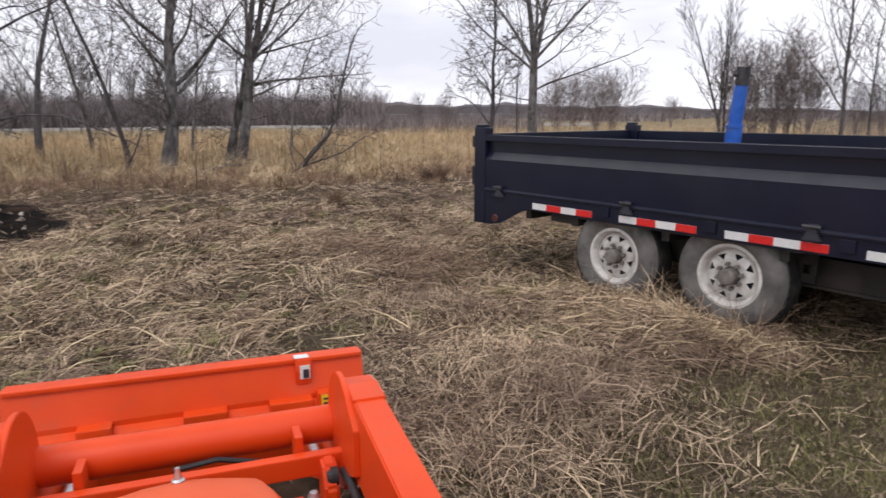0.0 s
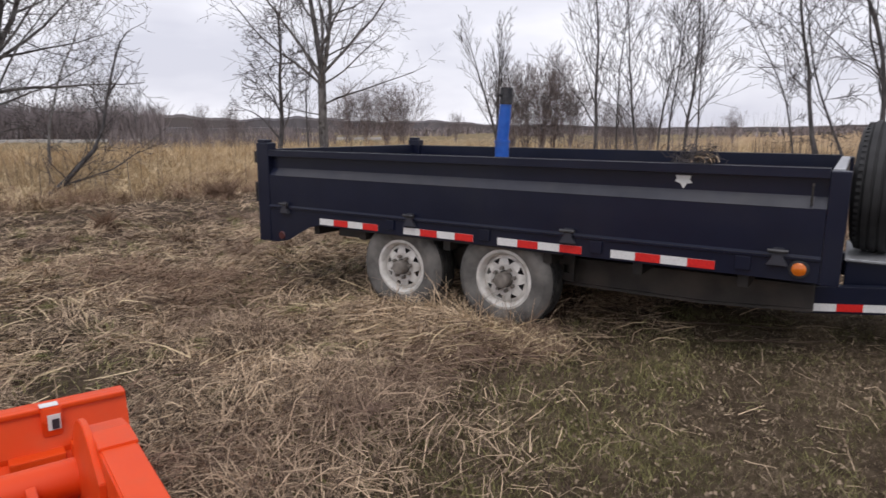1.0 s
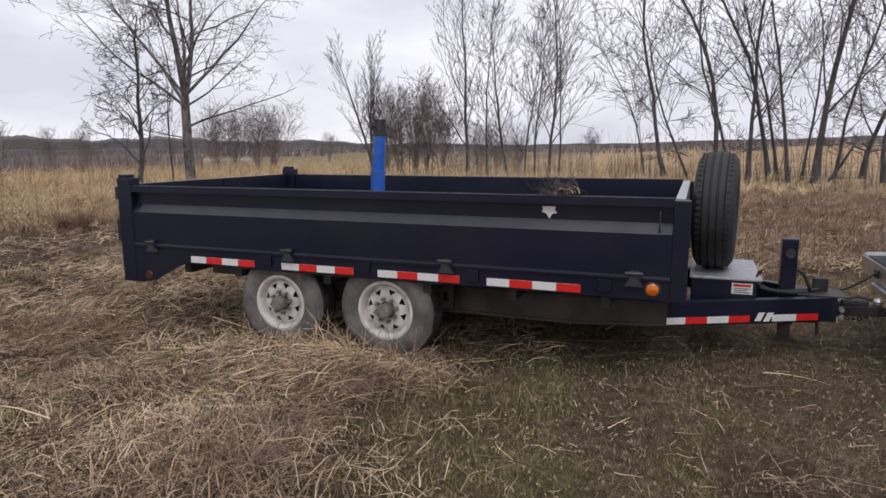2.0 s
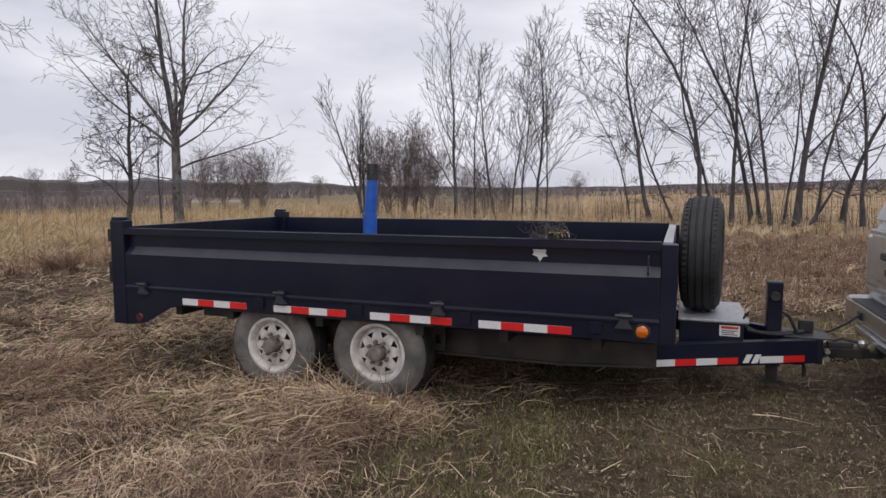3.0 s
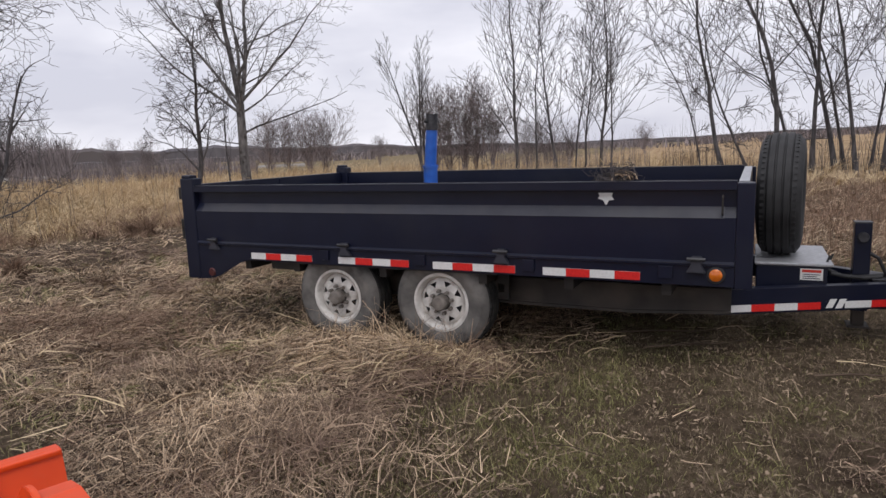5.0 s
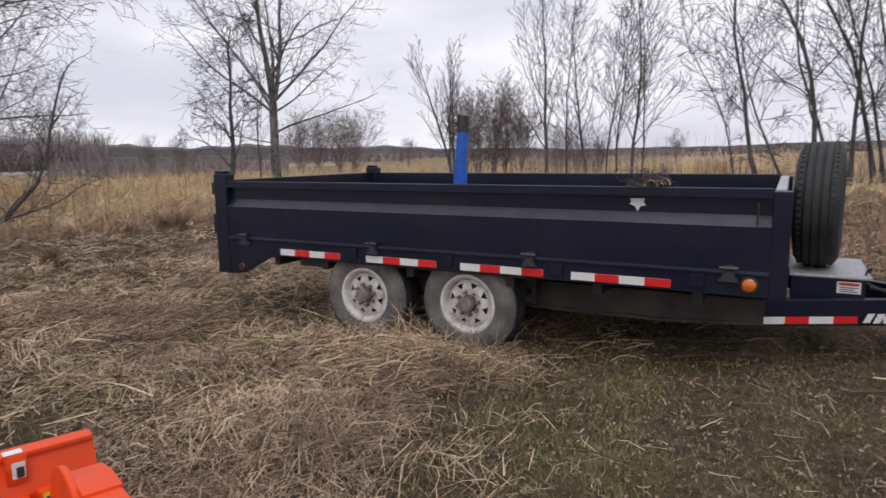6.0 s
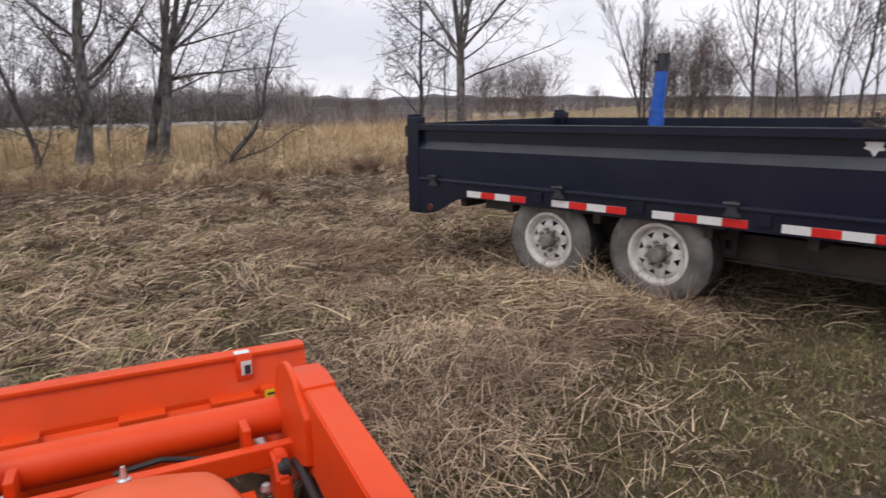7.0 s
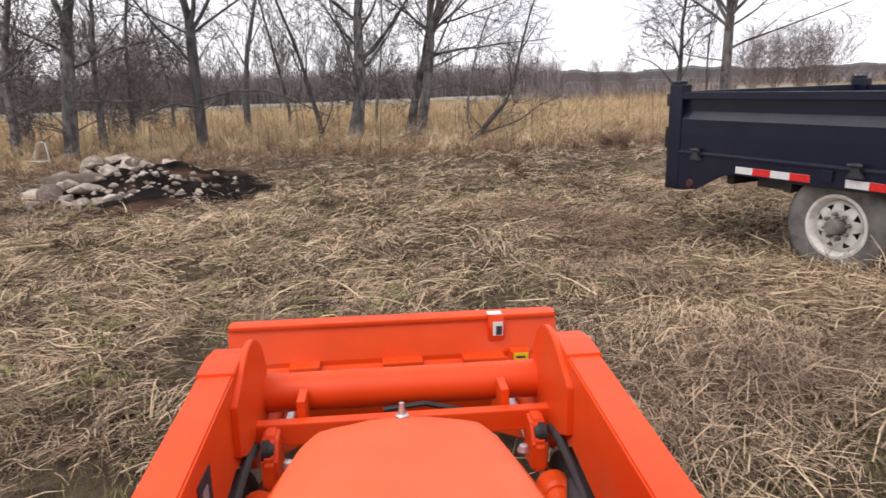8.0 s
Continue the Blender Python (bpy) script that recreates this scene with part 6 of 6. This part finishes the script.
def ridge(name, d, height, mat, seed, a0=40, a1=210):
    bm = bmesh.new()
    prev = None
    n = 900
    rr = random.Random(seed)
    for i in range(n + 1):
        a = a0 + (a1 - a0) * i / n
        px, py = from_eye(a, d)
        base = spot(px, py, -1.0)
        h = height(a) * (0.86 + 0.10 * math.sin(a * 0.55 + seed) + 0.05 * math.sin(a * 2.1) + 0.05 * rr.random())
        hx, hy = from_eye(a, d + 14)
        row = [bm.verts.new(base), bm.verts.new(base + Vector((0, 0, 1.0 + h * 0.8))), bm.verts.new((hx, hy, base.z + 1.0 + h))]
        if prev:
            for k in range(2):
                bm.faces.new((prev[k], row[k], row[k + 1], prev[k + 1]))
        prev = row
    return tagged(part(name, bm, mat), "distant line of bare woods on the horizon", "backdrop", kind="structure")


ridge("backdrop_far", 360, lambda a: 2.4 + 8.0 * float(smooth_step(95, 150, a)), M_WOODS, 3)
ridge("backdrop_near", 210, lambda a: 1.2 + 2.2 * float(smooth_step(120, 165, a)), M_WOODS, 8)

# ---- stone heap on a burnt patch ----
ash = bmesh.new()
cx, cy = -6.9, -3.75


SHIFT = (-0.10, -0.24)


def heap_rise(px, py):
    """The heap above the ground: a low black mound with a higher stony back."""
    px, py = px - SHIFT[0], py - SHIFT[1]
    u, v = (px - cx) / 2.6, (py - cy) / 1.9
    e = max(0.0, 1 - (u * u + v * v) ** 0.5 * (1 + 0.12 * math.sin(5 * math.atan2(v, u))))
    back = math.exp(-((px + 8.1) / 0.8) ** 2 - ((py + 4.5) / 0.8) ** 2)
    return -0.03 + (0.38 * e ** 1.1 + 0.24 * back) * (1 + 0.6 * noise.noise((px * 2.2, py * 2.2, 0))) + 0.03 * e ** 0.5 * noise.noise((px * 9, py * 9, 3))


g = {}
for i in range(81):
    for j in range(61):
        px, py = cx + SHIFT[0] + (i / 40 - 1) * 2.6, cy + SHIFT[1] + (j / 30 - 1) * 1.9
        g[i, j] = ash.verts.new(spot(px, py, heap_rise(px, py)))
for i in range(80):
    for j in range(60):
        ash.faces.new((g[i, j], g[i + 1, j], g[i + 1, j + 1], g[i, j + 1]))
tagged(part("soil_mound", ash, M_ASH, smooth=True), "low heap of black burnt soil under pale stones", "soil heap")
stone_meshes = []
for k in range(12):
    sm = bmesh.new()
    rr = random.Random(900 + k)
    sc = Vector((rr.uniform(0.85, 1.25), rr.uniform(0.7, 1.0), rr.uniform(0.55, 0.9)))
    rough = 0 if k % 4 else 1
    for q in range((13, 26, 60)[rough]):
        d = Vector((rr.gauss(0, 1), rr.gauss(0, 1), rr.gauss(0, 1))).normalized() * rr.uniform(0.72, 1.12)
        sm.verts.new((d.x * sc.x, d.y * sc.y, d.z * sc.z))
    made = bmesh.ops.convex_hull(sm, input=list(sm.verts))
    bmesh.ops.delete(sm, geom=[v for v in sm.verts if not v.link_faces], context="VERTS")
    bmesh.ops.bevel(sm, geom=list(sm.edges), offset=0.045, segments=1, affect="EDGES")
    bmesh.ops.recalc_face_normals(sm, faces=sm.faces)
    me = bpy.data.meshes.new("stone")
    sm.to_mesh(me)
    sm.free()
    me.materials.append(M_STONE)
    me.polygons.foreach_set("use_smooth", [True] * len(me.polygons))
    me.set_sharp_from_angle(angle=radians(32 if rough < 2 else 50))
    stone_meshes.append(me)


def heap_top(px, py):
    return float(land(px, py)) + max(0.0, heap_rise(px, py))


rr = random.Random(31)


def stone(px, py, size, label="pale grey-brown field stone in a heap"):
    px, py = px + SHIFT[0], py + SHIFT[1]
    ob = new("stone", rr.choice(stone_meshes))
    ob.matrix_world = Matrix.Translation((px, py, heap_top(px, py) + size * 0.12)) @ Matrix.Rotation(rr.uniform(0, 6.28), 4, "Z") @ Matrix.Rotation(rr.gauss(0, 0.35), 4, "X") @ Matrix.Diagonal((size, size * rr.uniform(0.7, 1.0), size * rr.uniform(0.6, 1.0), 1))
    return tagged(ob, label, "stone", "stone heap")


for px, py, size in ((-6.3, -5.20, 0.33), (-6.3, -4.72, 0.25), (-6.8, -5.0, 0.22), (-5.6, -4.75, 0.23), (-5.45, -4.5, 0.18), (-5.35, -4.35, 0.16), (-7.4, -5.2, 0.22), (-8.4, -4.75, 0.36), (-8.5, -4.3, 0.33), (-8.3, -3.9, 0.22), (-8.8, -3.55, 0.34), (-8.2, -5.2, 0.30), (-7.8, -4.7, 0.26), (-7.4, -4.2, 0.24), (-5.9, -5.35, 0.17), (-6.0, -5.0, 0.20), (-6.7, -5.45, 0.24), (-7.1, -4.75, 0.27), (-5.75, -4.95, 0.13)):
    stone(px, py, size, "large pale tan field stone in a heap")
for k in range(40):
    a, q = rr.uniform(0, 6.28), rr.random() ** 0.6
    stone(cx - 0.9 + 1.2 * q * math.cos(a), cy - 0.45 + 1.1 * q * math.sin(a), rr.uniform(0.07, 0.20))
for k in range(110):
    stone(rr.gauss(-5.95, 0.5), rr.gauss(-3.7, 0.55), rr.uniform(0.025, 0.09) * (1.5 if k % 9 == 0 else 1.0), "small broken pale stone on black soil")

# ---- white tubular chair frame by the thick trunk ----
fx, fy = from_eye(-171.9, 17.4)
fr = thing("folding_chair", "old folding chair with a white tubular frame by a tree", "chair", m=Matrix.Translation(spot(fx, fy)) @ Matrix.Rotation(radians(60), 4, "Z") @ Matrix.Diagonal((0.82, 0.9, 0.92, 1)))
hoop = [(-0.22, 0, 0.12), (-0.2, 0.02, 0.35), (-0.12, 0.06, 0.58), (0.0, 0.08, 0.64), (0.12, 0.06, 0.58), (0.2, 0.02, 0.35), (0.22, 0, 0.12)]
part("back_hoop", tube(hoop, 0.022, 8), M_LABEL, fr, "white bent tube")
for q in (0.0, 0.12, 0.24):
    part("seat_slat", tube([(-0.24, -0.05 - q, 0.16), (0.24, -0.05 - q, 0.16)], 0.02, 8), M_LABEL, fr)
for sx in (-0.24, 0.24):
    part("side_rail", tube([(sx, 0.05, 0.16), (sx, -0.36, 0.16)], 0.018, 8), M_LABEL, fr)
    part("leg", tube([(sx, -0.30, 0.16), (sx, -0.30, 0.0)], 0.016, 8), M_LABEL, fr)
    part("leg", tube([(sx, 0.0, 0.16), (sx, 0.0, 0.0)], 0.016, 8), M_LABEL, fr)

# loose sticks on the ground
for k, (px, py, L, a) in enumerate(((3.62, 0.42, 0.7, 0.35), (3.3, 0.75, 0.9, 0.2), (5.2, -0.7, 0.35, 1.0), (4.9, -1.9, 0.3, 0.9), (4.6, 0.1, 0.5, 0.15), (2.65, -2.35, 0.45, 2.5))):
    st = thing("stick", "thin pale dead stick lying on the turf", "stick", "loose sticks", Matrix.Translation(spot(px, py, 0.03)) @ Matrix.Rotation(a, 4, "Z"))
    part("stick", tube([(0, 0, 0), (L * 0.4, 0.02, 0.012), (L * 0.7, -0.01, 0.02), (L, 0.02, 0.035)], [0.008, 0.007, 0.005, 0.003], 6), M_STRAW, st)
# dark weed tuft in the clearing
for brg, d, h in ((150.4, 10.4, 0.30), (141.0, 13.8, 0.42), (142.2, 14.2, 0.36)):
    px, py = from_eye(brg, d)
    tf = thing("weed_tuft", "tuft of dead dark weeds standing in the straw", "weeds", "weed tufts", Matrix.Translation(spot(px, py)))
    tb_ = []
    for k in range(150):
        a, q = rr.uniform(0, 6.28), rr.uniform(0.1, 1.3)
        hh = h * rr.uniform(0.5, 1.1)
        tb_.append(([Vector((rr.gauss(0, 0.13), rr.gauss(0, 0.13), 0)), Vector((q * hh * 0.4 * math.cos(a), q * hh * 0.4 * math.sin(a), hh * 0.6)), Vector((q * hh * math.cos(a), q * hh * math.sin(a), hh))], [0.005, 0.004, 0.002]))
    ob = new("weed_stem", tubes_mesh("weed_stem", tb_, 3, M_STRAWRED, 0.002))
    ob.parent = tf
    ob["kind"] = "stuff"
